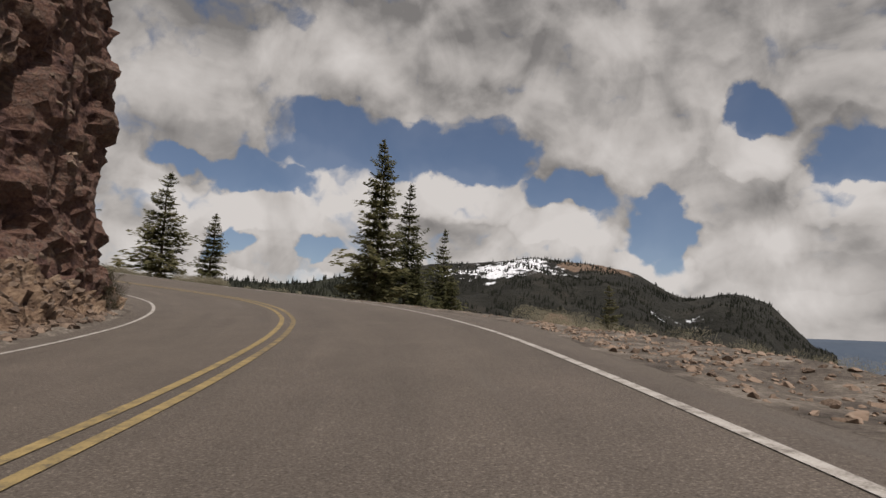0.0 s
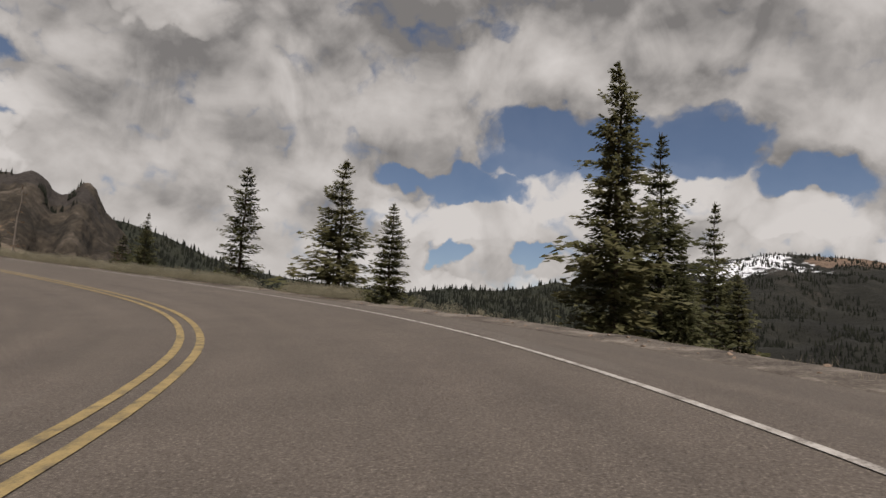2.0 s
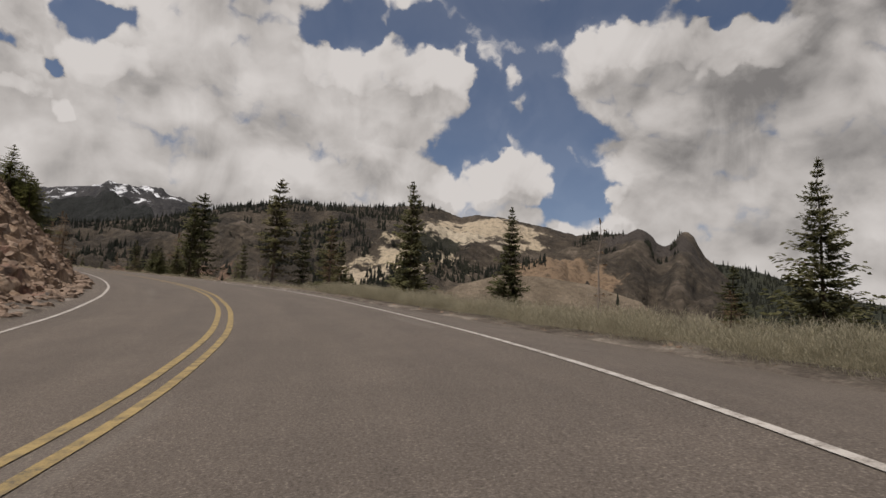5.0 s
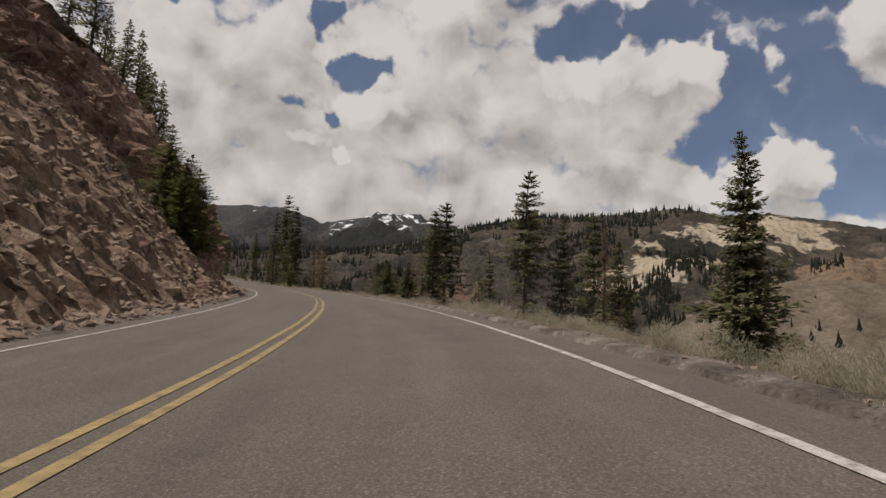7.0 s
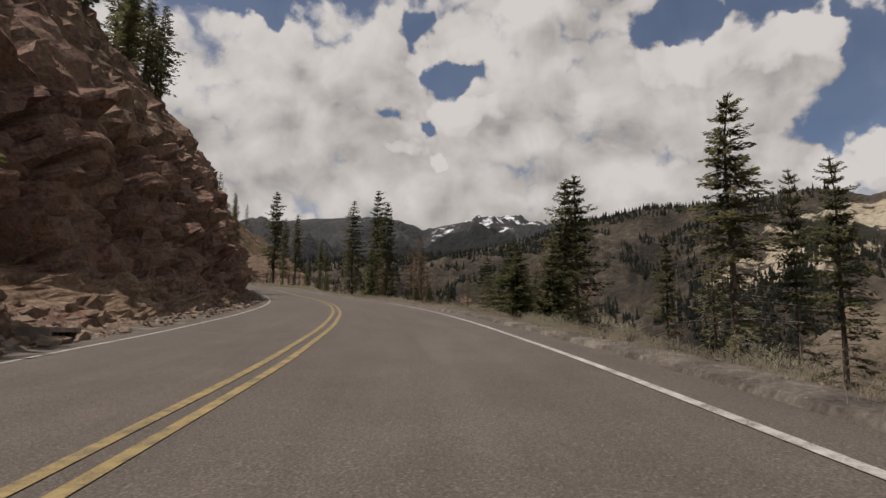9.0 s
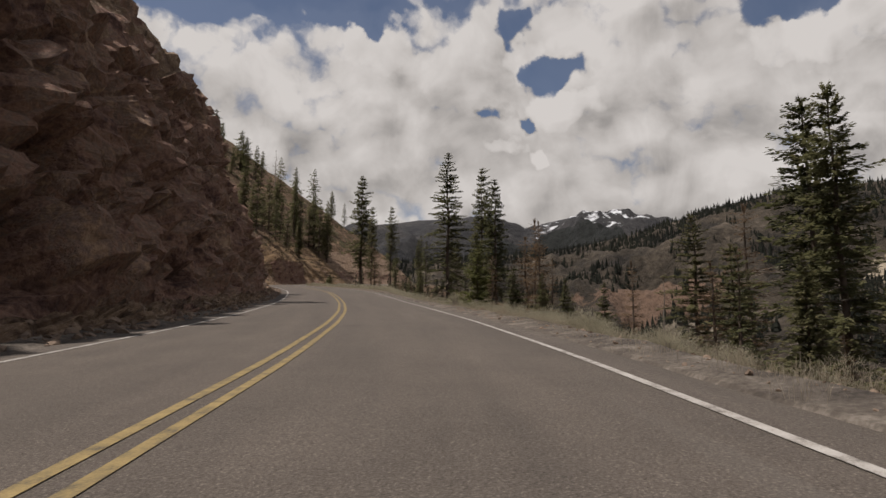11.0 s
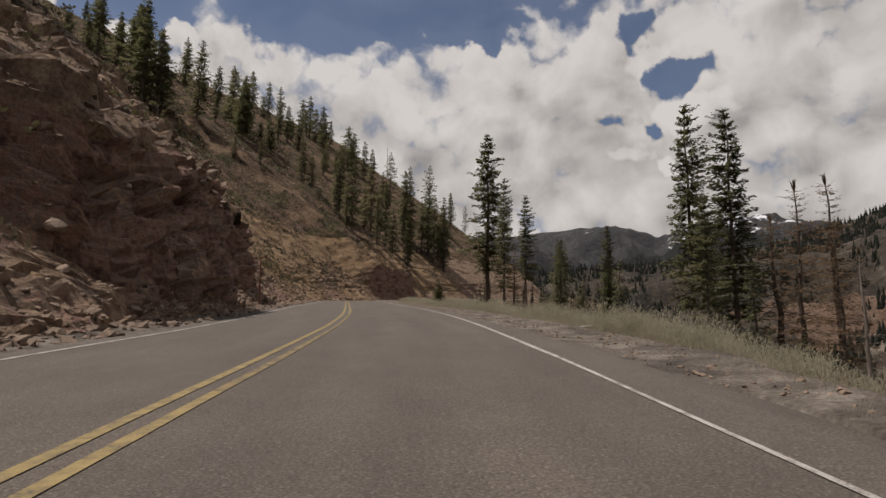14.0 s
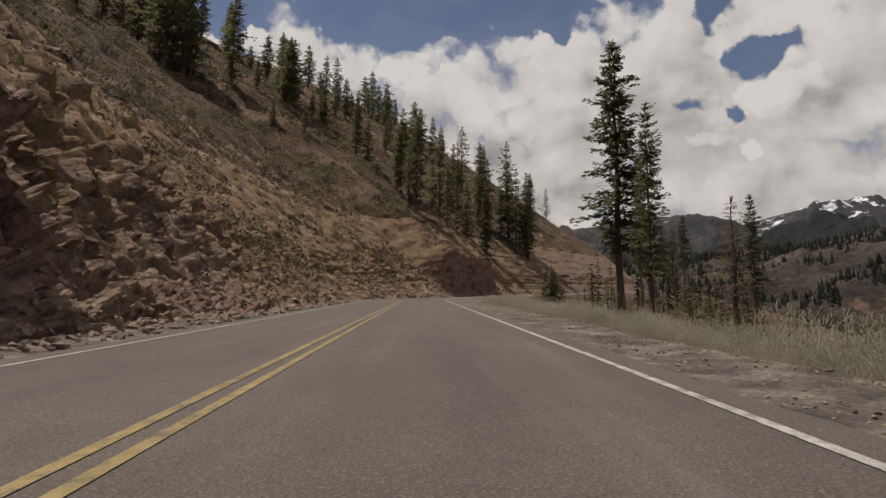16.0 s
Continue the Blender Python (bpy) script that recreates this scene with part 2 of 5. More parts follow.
def blend(T, factor, a, b, mode="MIX"):
    mix = T.nodes.new("ShaderNodeMix")
    mix.data_type, mix.blend_type = "RGBA", mode
    for sock, v in ((mix.inputs["Factor"], factor), (mix.inputs["A"], a), (mix.inputs["B"], b)):
        if isinstance(v, (int, float)):
            sock.default_value = v
        elif isinstance(v, tuple):
            sock.default_value = (*v, 1)
        else:
            T.links.new(v, sock)
    return mix.outputs["Result"]


def step_node(T, value, lo, hi):
    k = T.nodes.new("ShaderNodeMapRange")
    k.inputs["From Min"].default_value, k.inputs["From Max"].default_value = lo, hi
    T.links.new(value, k.inputs["Value"])
    return k.outputs[0]


def bump_node(T, height, strength, distance):
    bp = T.nodes.new("ShaderNodeBump")
    bp.inputs["Strength"].default_value, bp.inputs["Distance"].default_value = strength, distance
    T.links.new(height, bp.inputs["Height"])
    T.links.new(bp.outputs[0], T.nodes["Principled BSDF"].inputs["Normal"])


def asphalt_material():
    """Coarse worn asphalt: stone grains, faint wheel tracks and mends along the road."""
    m = bpy.data.materials.new("asphalt")
    m.use_nodes = True
    T = m.node_tree
    p = T.nodes["Principled BSDF"]
    p.inputs["Roughness"].default_value, p.inputs["Specular IOR Level"].default_value = 0.82, 0.3
    tc = T.nodes.new("ShaderNodeTexCoord")
    uv, ob = tc.outputs["UV"], tc.outputs["Object"]
    grain = noise_node(T, ob, 62, 3, 0.75)
    col = ramp_node(T, [(0.34, (0.046, 0.037, 0.03)), (0.46, (0.086, 0.071, 0.059)), (0.56, (0.099, 0.083, 0.069)), (0.68, (0.19, 0.163, 0.137))], grain)
    long = T.nodes.new("ShaderNodeMapping")
    long.inputs["Scale"].default_value = (1.5, 0.1, 1)
    T.links.new(uv, long.inputs[0])
    streak = noise_node(T, long.outputs[0], 1.0, 4, 0.6)
    col = blend(T, 1.0, col, ramp_node(T, [(0.3, (0.86, 0.86, 0.86)), (0.7, (1.14, 1.13, 1.12))], streak), "MULTIPLY")
    cloudy = noise_node(T, ob, 1.1, 5, 0.6)
    col = blend(T, 1.0, col, ramp_node(T, [(0.3, (0.9, 0.9, 0.9)), (0.7, (1.1, 1.1, 1.1))], cloudy), "MULTIPLY")
    mend = step_node(T, noise_node(T, long.outputs[0], 0.7, 3, 0.5), 0.64, 0.7)
    col = blend(T, mend, col, blend(T, 0.3, col, (0.15, 0.135, 0.118)))
    T.links.new(col, p.inputs["Base Color"])
    bump_node(T, noise_node(T, ob, 60, 4, 0.7), 0.8, 0.012)
    return m


def hill_material(name, rubble, green, cover=0.5, scale=0.12):
    """Rubble and soil with patches of low brush growing over it."""
    m = bpy.data.materials.new(name)
    m.use_nodes = True
    T = m.node_tree
    p = T.nodes["Principled BSDF"]
    p.inputs["Roughness"].default_value, p.inputs["Specular IOR Level"].default_value = 0.95, 0.15
    ob = T.nodes.new("ShaderNodeTexCoord").outputs["Object"]
    col = ramp_node(T, rubble, noise_node(T, ob, 2.6, 8, 0.72))
    patch = noise_node(T, ob, scale, 6, 0.62)
    leaf = ramp_node(T, green, noise_node(T, ob, 1.4, 6, 0.7))
    col = blend(T, step_node(T, patch, cover, cover + 0.09), col, leaf)
    cell = T.nodes.new("ShaderNodeTexVoronoi")
    cell.inputs["Scale"].default_value = 1.1
    T.links.new(ob, cell.inputs["Vector"])
    clump = step_node(T, cell.outputs["Distance"], 0.34, 0.22)
    col = blend(T, clump, col, blend(T, 0.55, col, green[0][1]))
    chip = T.nodes.new("ShaderNodeTexVoronoi")
    chip.inputs["Scale"].default_value = 3.2
    T.links.new(ob, chip.inputs["Vector"])
    bright = T.nodes.new("ShaderNodeMath")
    bright.operation = "MULTIPLY"
    T.links.new(step_node(T, chip.outputs["Distance"], 0.42, 0.3), bright.inputs[0])
    T.links.new(step_node(T, noise_node(T, ob, 0.25, 5, 0.7), 0.46, 0.56), bright.inputs[1])
    stone = ramp_node(T, [(0.0, (0.05, 0.036, 0.027)), (0.5, (0.13, 0.095, 0.07)), (1.0, (0.3, 0.24, 0.19))], chip.outputs["Color"])
    col = blend(T, bright.outputs[0], col, stone)
    bare = ramp_node(T, [(0.3, (0.1, 0.066, 0.043)), (0.5, (0.19, 0.128, 0.082)), (0.7, (0.33, 0.24, 0.165))], noise_node(T, ob, 3.6, 7, 0.75))
    col = blend(T, step_node(T, noise_node(T, ob, 0.17, 7, 0.68), 0.535, 0.6), col, bare)
    thicket = ramp_node(T, [(0.35, (0.012, 0.01, 0.006)), (0.65, (0.05, 0.04, 0.022))], noise_node(T, ob, 4.0, 5, 0.7))
    col = blend(T, step_node(T, noise_node(T, ob, 0.42, 6, 0.66), 0.565, 0.61), col, thicket)
    T.links.new(col, p.inputs["Base Color"])
    bump_node(T, noise_node(T, ob, 2.2, 9, 0.78), 1.0, 0.7)
    return m


def leafy(m, share=0.5):
    """Lets some light through thin needles."""
    T = m.node_tree
    p = T.nodes["Principled BSDF"]
    tl = T.nodes.new("ShaderNodeBsdfTranslucent")
    T.links.new(p.inputs["Base Color"].links[0].from_socket, tl.inputs["Color"])
    mix = T.nodes.new("ShaderNodeMixShader")
    mix.inputs[0].default_value = share
    T.links.new(p.outputs[0], mix.inputs[1])
    T.links.new(tl.outputs[0], mix.inputs[2])
    T.links.new(mix.outputs[0], T.nodes["Material Output"].inputs["Surface"])
    return m


M_ASPHALT = asphalt_material()
M_WHITE = material("white_road_paint", [(0.3, (0.12, 0.108, 0.096)), (0.4, (0.23, 0.212, 0.19)), (0.52, (0.34, 0.32, 0.292)), (0.75, (0.44, 0.42, 0.39))], 7.0, 0.85, 0.3, 60, fine=70, dist=0.004)
M_YELLOW = material("yellow_road_paint", [(0.3, (0.095, 0.08, 0.058)), (0.4, (0.165, 0.128, 0.068)), (0.52, (0.235, 0.176, 0.08)), (0.75, (0.31, 0.232, 0.105))], 7.0, 0.85, 0.3, 60, fine=70, dist=0.004)
M_YELLOW_WORN = material("worn_off_yellow_paint", [(0.34, (0.085, 0.072, 0.058)), (0.48, (0.14, 0.11, 0.064)), (0.6, (0.21, 0.155, 0.075)), (0.85, (0.28, 0.205, 0.095))], 6.0, 0.85, 0.3, 60, fine=70, dist=0.004)
M_GRAVEL = material("shoulder_gravel", [(0.32, (0.05, 0.042, 0.035)), (0.45, (0.098, 0.082, 0.068)), (0.55, (0.135, 0.115, 0.095)), (0.68, (0.235, 0.205, 0.172))], 1.6, 0.95, 1.0, 16, fine=19, dist=0.05)
M_SLOPE = hill_material("dry_slope", [(0.34, (0.028, 0.018, 0.013)), (0.46, (0.09, 0.056, 0.036)), (0.56, (0.155, 0.1, 0.064)), (0.68, (0.29, 0.205, 0.14))], [(0.36, (0.018, 0.017, 0.008)), (0.5, (0.058, 0.053, 0.023)), (0.66, (0.12, 0.103, 0.046))], 0.5)
M_ROCK = material("volcanic_rock", [(0.3, (0.075, 0.043, 0.037)), (0.42, (0.168, 0.098, 0.076)), (0.5, (0.262, 0.158, 0.112)), (0.57, (0.19, 0.13, 0.104)), (0.68, (0.335, 0.22, 0.147)), (0.82, (0.42, 0.315, 0.218))], 0.8, 0.92, 1.0, 3.4, fine=6, dist=0.25)
# headland rock: redder than the cliff, its shade put in as darker tones
M_ROCK_SHADED = material("shaded_red_rock", [(0.3, (0.042, 0.024, 0.022)), (0.42, (0.1, 0.056, 0.046)), (0.5, (0.155, 0.09, 0.066)), (0.57, (0.11, 0.074, 0.062)), (0.68, (0.21, 0.138, 0.094)), (0.82, (0.3, 0.225, 0.155))], 1.2, 0.92, 1.0, 4.5, fine=8, dist=0.2)
M_TALUS = material("talus_rubble", [(0.3, (0.065, 0.044, 0.033)), (0.43, (0.15, 0.1, 0.07)), (0.53, (0.22, 0.15, 0.1)), (0.62, (0.29, 0.21, 0.147)), (0.78, (0.39, 0.31, 0.23))], 1.1, 0.95, 1.0, 6, fine=8, dist=0.16)
M_OCHRE = material("ochre_soil", [(0.3, (0.085, 0.055, 0.034)), (0.44, (0.16, 0.105, 0.062)), (0.55, (0.23, 0.15, 0.083)), (0.75, (0.32, 0.235, 0.15))], 0.5, 0.95, 1.0, 5, fine=6, dist=0.16)
M_STONE = material("loose_stone", [(0.2, (0.09, 0.065, 0.05)), (0.45, (0.19, 0.14, 0.105)), (0.65, (0.26, 0.19, 0.14)), (0.85, (0.36, 0.3, 0.24))], 1.2, 0.9, 0.8, 6, vary=0.35, dist=0.05)
M_BARK = material("conifer_bark", [(0.3, (0.06, 0.044, 0.035)), (0.7, (0.15, 0.115, 0.09))], 2.0, 0.95, 0.8, 8, stretch=(1, 1, 0.2))
M_DEAD = material("weathered_dead_wood", [(0.3, (0.13, 0.1, 0.08)), (0.7, (0.3, 0.26, 0.22))], 2.0, 0.9, 0.6, 8, stretch=(1, 1, 0.2))
M_NEEDLE = leafy(material("conifer_needles", [(0.25, (0.06, 0.064, 0.031)), (0.45, (0.112, 0.113, 0.053)), (0.6, (0.155, 0.148, 0.074)), (0.8, (0.21, 0.185, 0.1))], 0.9, 0.7, 0, vary=0.25))
M_NEEDLE_YOUNG = leafy(material("young_needles", [(0.2, (0.055, 0.062, 0.022)), (0.5, (0.12, 0.125, 0.045)), (0.8, (0.2, 0.195, 0.08))], 1.5, 0.7, 0, vary=0.2))
M_NEEDLE_DRY = leafy(material("dry_needles", [(0.2, (0.08, 0.055, 0.033)), (0.5, (0.15, 0.1, 0.06)), (0.8, (0.22, 0.16, 0.1))], 0.9, 0.8, 0, vary=0.2))
M_GRASS = leafy(material("dry_grass", [(0.25, (0.22, 0.185, 0.128)), (0.5, (0.34, 0.29, 0.215)), (0.75, (0.46, 0.4, 0.305))], 0.9, 0.85, 0))
M_SAGE = leafy(material("sagebrush", [(0.25, (0.21, 0.195, 0.135)), (0.5, (0.35, 0.322, 0.232)), (0.75, (0.49, 0.45, 0.335))], 3.0, 0.85, 0, vary=0.2))
M_BRUSH = leafy(material("dark_brush", [(0.2, (0.032, 0.029, 0.015)), (0.5, (0.062, 0.055, 0.029)), (0.8, (0.115, 0.1, 0.052))], 1.5, 0.85, 0, vary=0.2))
# far conifers: cloud shadow is put into the colour, hence nearly black
M_FOREST_SHADED = material("cloud_shaded_forest", [(0.25, (0.007, 0.008, 0.006)), (0.5, (0.013, 0.015, 0.01)), (0.8, (0.03, 0.03, 0.018))], 0.02, 0.9, 0, vary=0.0)
# darker needles for the valley trees, with shade put into the colour
M_NEEDLE_FAR = material("shaded_needles", [(0.25, (0.018, 0.02, 0.011)), (0.5, (0.042, 0.044, 0.023)), (0.8, (0.085, 0.078, 0.042))], 0.15, 0.85, 0)


def mountain_material(name, stops, scale, patches=(), relief=8.0):
    """Bare and wooded mountainside; patches: centre, radius, colour and noise scale of outcrops or snow fields."""
    m = material(name, stops, scale, 0.95, 0.8, scale * 6, fine=scale * 9, dist=relief)
    T = m.node_tree
    N = T.nodes
    p = N["Principled BSDF"]
    tc = N.new("ShaderNodeTexCoord")
    last = p.inputs["Base Color"].links[0].from_socket
    for centre, radius, colour, nscale, cut in patches:
        d = N.new("ShaderNodeVectorMath")
        d.operation = "DISTANCE"
        d.inputs[1].default_value = centre
        T.links.new(tc.outputs["Object"], d.inputs[0])
        n = N.new("ShaderNodeTexNoise")
        n.inputs["Scale"].default_value, n.inputs["Detail"].default_value, n.inputs["Roughness"].default_value = nscale, 6, 0.65
        T.links.new(tc.outputs["Object"], n.inputs["Vector"])
        near = N.new("ShaderNodeMapRange")
        near.inputs["From Min"].default_value, near.inputs["From Max"].default_value = radius, 0.0
        near.inputs["To Min"].default_value, near.inputs["To Max"].default_value = -0.6, 0.35
        T.links.new(d.outputs["Value"], near.inputs["Value"])
        s = N.new("ShaderNodeMath")
        T.links.new(n.outputs["Fac"], s.inputs[0])
        T.links.new(near.outputs[0], s.inputs[1])
        k = N.new("ShaderNodeMapRange")
        k.inputs["From Min"].default_value, k.inputs["From Max"].default_value = cut, cut + 0.06
        T.links.new(s.outputs[0], k.inputs["Value"])
        mix = N.new("ShaderNodeMix")
        mix.data_type = "RGBA"
        tone = noise_node(T, tc.outputs["Object"], nscale * 5, 7, 0.7)
        T.links.new(ramp_node(T, [(0.35, tuple(0.5 * c for c in colour)), (0.5, colour), (0.68, tuple(min(0.85, 1.15 * c) for c in colour))], tone), mix.inputs["B"])
        T.links.new(k.outputs[0], mix.inputs["Factor"])
        T.links.new(last, mix.inputs["A"])
        last = mix.outputs["Result"]
    T.links.new(last, p.inputs["Base Color"])
    return m


# ---- mesh helpers ----
def mesh_object(name, verts, faces, mat, parent=None, smooth=False, label="", category="", group="", kind=""):
    me = bpy.data.meshes.new(name)
    me.from_pydata([tuple(v) for v in verts], [], faces)
    if smooth:
        me.polygons.foreach_set("use_smooth", [True] * len(me.polygons))
    for one in mat if isinstance(mat, (list, tuple)) else [mat]:
        me.materials.append(one)
    me.update()
    ob = new(name, me)
    if parent:
        ob.parent = parent
    return tagged(ob, label, category, group, kind)


def grid_faces(rows, cols, flip=False):
    out = []
    for i in range(rows - 1):
        for j in range(cols - 1):
            a = i * cols + j
            q = (a, a + 1, a + cols + 1, a + cols)
            out.append(q[::-1] if flip else q)
    return out


def lerp_table(x, table):
    """Values of a table of rows (x, a, b, ...) at x."""
    t = np.array(table)
    return [float(np.interp(x, t[:, 0], t[:, k])) for k in range(1, t.shape[1])]


def fbm(p, octaves=4):
    return noise.fractal(p, 0.9, 2.1, octaves)


# ---- the road's centre line ----
EYE = 0.75


def centre_line():
    """Points under the car's track, half a metre apart: place, heading, superelevation."""
    pts, banks = [], []
    for t, x, y, z, yaw, pitch, roll, bank in ROWS:
        pts.append(Vector((x, y, z - EYE)))
        banks.append(bank)
    heading = radians(ROWS[0][4] + 2.06)
    c = pts[0].copy()
    before = []
    for k in range(16):
        heading -= radians(0.6)
        c = c - 4 * Vector((-math.sin(heading), math.cos(heading), 0.062))
        before.append(c.copy())
    heading = radians(ROWS[-1][4] + 2.06)
    c = pts[-1].copy()
    after = []
    for k in range(56):
        heading += radians(0.0 if k < 9 else (-2.6 if k < 21 else (0 if k < 44 else 1.0)))
        c = c + 5 * Vector((-math.sin(heading), math.cos(heading), 0.082))
        after.append(c.copy())
    allp = before[::-1] + pts + after
    banks = [banks[0]] * len(before) + banks + [banks[-1]] * len(after)
    P = np.array([tuple(p) for p in allp])
    S = np.r_[0, np.cumsum(np.linalg.norm(np.diff(P, axis=0), axis=1))]
    S -= S[len(before)]
    s = np.arange(S[0], S[-1], 0.5)
    out = np.stack([np.interp(s, S, P[:, k]) for k in range(3)], 1)
    ker = np.hanning(15)
    ker /= ker.sum()
    pad = 7
    for k in range(3):
        col = np.r_[2 * out[0, k] - out[pad:0:-1, k], out[:, k], 2 * out[-1, k] - out[-2:-pad - 2:-1, k]]
        out[:, k] = np.convolve(col, ker, "valid")
    b = np.interp(s, S, banks)
    tan = np.gradient(out, axis=0)
    tan[:, 2] = 0
    tan /= np.linalg.norm(tan, axis=1)[:, None]
    left = np.stack([-tan[:, 1], tan[:, 0], 0 * s], 1)
    return s, out, left, np.tan(np.radians(b))


LINE_S, LINE_P, LINE_L, LINE_B = centre_line()


def on_road(s, d, up=0.0):
    """A point of the road's plane, d to the left of the car's track."""
    i = np.interp(s, LINE_S, np.arange(len(LINE_S)))
    k = int(min(i, len(LINE_S) - 2))
    f = i - k
    p = LINE_P[k] * (1 - f) + LINE_P[k + 1] * f
    l = LINE_L[k] * (1 - f) + LINE_L[k + 1] * f
    b = LINE_B[k] * (1 - f) + LINE_B[k + 1] * f
    q = p + l * d
    q[2] += (b * d if d > -2.05 else -2.05 * b + 0.03 * (d + 2.05)) + up
    return Vector(q)


def edge_right(s):
    """Where the asphalt ends on the valley side."""
    base = lerp_table(s, [(-70, 2.5), (3, 2.5), (8, 2.7), (13, 3.7), (18, 4.3), (40, 4.3), (48, 3.7), (60, 2.6), (200, 2.3), (500, 2.3)])[0]
    return base + 0.12 * noise.noise((s * 0.35, 3.1, 0)) + 0.06 * noise.noise((s * 1.4, 7.7, 0))


def edge_left(s):
    return 4.95 + 0.1 * noise.noise((s * 0.4, 9.1, 0)) + 0.05 * noise.noise((s * 1.5, 1.7, 0))


def flat_right(s):
    """Width of the gravel beside the asphalt on the valley side."""
    return lerp_table(s, [(-70, 3.2), (9, 3.0), (15, 1.0), (42, 0.9), (55, 0.9), (62, 0.45), (105, 0.45), (135, 0.9), (150, 0.4), (162, 0.35), (168, 1.5), (175, 1.8), (190, 1.4), (215, 1.5), (280, 1.6), (500, 2)])[0]


def drop_right(s, o):
    """Height of the valley side below the asphalt's edge, o metres out from it."""
    flat = flat_right(s)
    steep = lerp_table(s, [(-70, 0.15), (80, 0.15), (95, 0.3), (140, 0.4), (152, 0.7), (161, 0.7), (167, 0.3), (185, 0.18), (500, 0.15)])[0]
    berm = 0.1 * math.exp(-((o - flat * 0.8) / 0.5) ** 2)
    if o < flat:
        return berm - 0.03 * o
    q = o - flat
    z = -0.03 * flat + berm - steep * min(q, 9.0) - 0.3 * max(0.0, q - 9.0)
    if q > 40:
        z -= 0.22 * (q - 40)
    if q > 170:
        z += 0.45 * (q - 170)
    return z


def ground_right(s, d):
    """Height of the ground at d metres right of the car's track (a positive number)."""
    e = edge_right(s)
    r = on_road(s, -e)
    return r.z + drop_right(s, max(0.0, d - e))


def station(x, y):
    """Station and left offset of a place."""
    rel = np.array([x, y]) - LINE_P[:, :2]
    k = int((rel ** 2).sum(1).argmin())
    return float(LINE_S[k]), float(rel[k] @ LINE_L[k][:2])


# left side: station; toe; height and width of the rubble bank, the cliff and the broken slope over it; slope above
LEFT_BEND = [
    (-70, 5.8, 2.0, 3.0, 15, 2.0, 2, 2, 0.6), (-10, 5.7, 2.0, 3.2, 16, 1.2, 2, 2, 0.6), (8, 5.6, 1.9, 2.6, 16, 0.4, 2, 2, 0.6), (12, 5.5, 1.3, 1.4, 16, 0.9, 2, 2, 0.6),
    (18.3, 5.15, 0.4, 0.3, 17, 1.75, 2, 2, 0.6), (19.2, 5.7, 0.5, 0.7, 15, 2.2, 2, 2, 0.5), (20.6, 7.6, 0.6, 1.6, 8, 2.4, 1, 3, 0.4), (26, 8.0, 0.6, 2.5, 3, 5, 1, 3, 0.4),
    (40, 6.8, 0.5, 2.0, 2.0, 4, 1, 3, 0.4),
]
LEFT_BANK = [
    (48, 6.2, 0.8, 2.0, 2.5, 4, 1, 2, 0.5), (56, 5.8, 2.5, 2.8, 2.0, 2.0, 2, 2, 0.8), (64, 5.6, 6.0, 5.6, 2.5, 1.2, 3, 3, 0.85), (78, 5.6, 8.6, 7.6, 4.0, 2.2, 4, 4, 0.85),
    (90, 5.6, 8.4, 7.4, 4.0, 2.2, 4, 4, 0.85), (95, 5.7, 6.5, 6.0, 5.0, 1.8, 5, 5, 0.8), (99, 5.7, 2.6, 4.6, 6.0, 2.2, 7, 6, 0.75), (102, 5.7, 1.2, 4.6, 7.0, 2.6, 7, 6, 0.75),
]
LEFT_CLIFF = [
    (104.5, 5.8, 1.2, 1.8, 5.5, 1.8, 8.5, 7, 0.75), (110, 5.8, 1.0, 1.2, 5.5, 1.8, 9, 7.2, 0.75), (118, 5.7, 0.9, 1.0, 6.2, 1.9, 9.5, 7.4, 0.75), (128, 5.6, 0.5, 0.6, 7.5, 2.4, 9, 7.4, 0.75),
    (141, 5.55, 0.45, 0.55, 8.8, 2.8, 8.5, 7, 0.75), (150, 5.5, 0.4, 0.5, 12.0, 4.0, 6, 5, 0.75), (160, 5.5, 0.4, 0.5, 12.0, 4.2, 5, 5, 0.75), (163.5, 5.5, 0.5, 0.6, 11.5, 4.3, 5, 5, 0.75),
]
LEFT_RUBBLE = [
    (166.5, 5.7, 1.8, 2.6, 5.2, 5.2, 6, 7, 0.75), (173.5, 5.7, 2.6, 3.6, 4.6, 4.8, 6, 6.4, 0.75), (176, 5.8, 0.4, 0.5, 4.6, 0.9, 6.5, 7.6, 0.75), (186.5, 5.5, 0.3, 0.35, 5.0, 0.55, 6, 7.6, 0.75),
    (188.5, 6.0, 1.0, 1.5, 4.6, 2.6, 8, 7.2, 0.75), (192.5, 6.0, 1.0, 1.4, 4.8, 2.6, 8, 7.2, 0.75), (194, 5.9, 0.6, 0.8, 4.2, 0.9, 8, 7, 0.75), (199.5, 5.9, 0.7, 0.9, 3.8, 1.0, 8, 7, 0.75), (202.5, 5.9, 1.3, 1.7, 4.2, 3.2, 8, 7.2, 0.75),
]
LEFT_FAR = [
    (212, 5.9, 1.2, 1.4, 4.4, 3.4, 7, 7, 0.75), (225, 6.0, 2.0, 2.2, 3.0, 3.0, 8, 8.5, 0.75), (277, 6.0, 2.0, 2.2, 3.0, 3.0, 8, 8.5, 0.75), (281, 6.0, 0.5, 0.6, 6.5, 0.7, 6, 7, 0.75),
    (297, 6.0, 0.5, 0.6, 6.0, 0.7, 6, 7, 0.75), (301, 6.0, 2.0, 2.2, 3.0, 3.0, 8, 8.5, 0.75), (500, 6.0, 2.0, 2.2, 3.0, 3.0, 8, 8.5, 0.72),
]
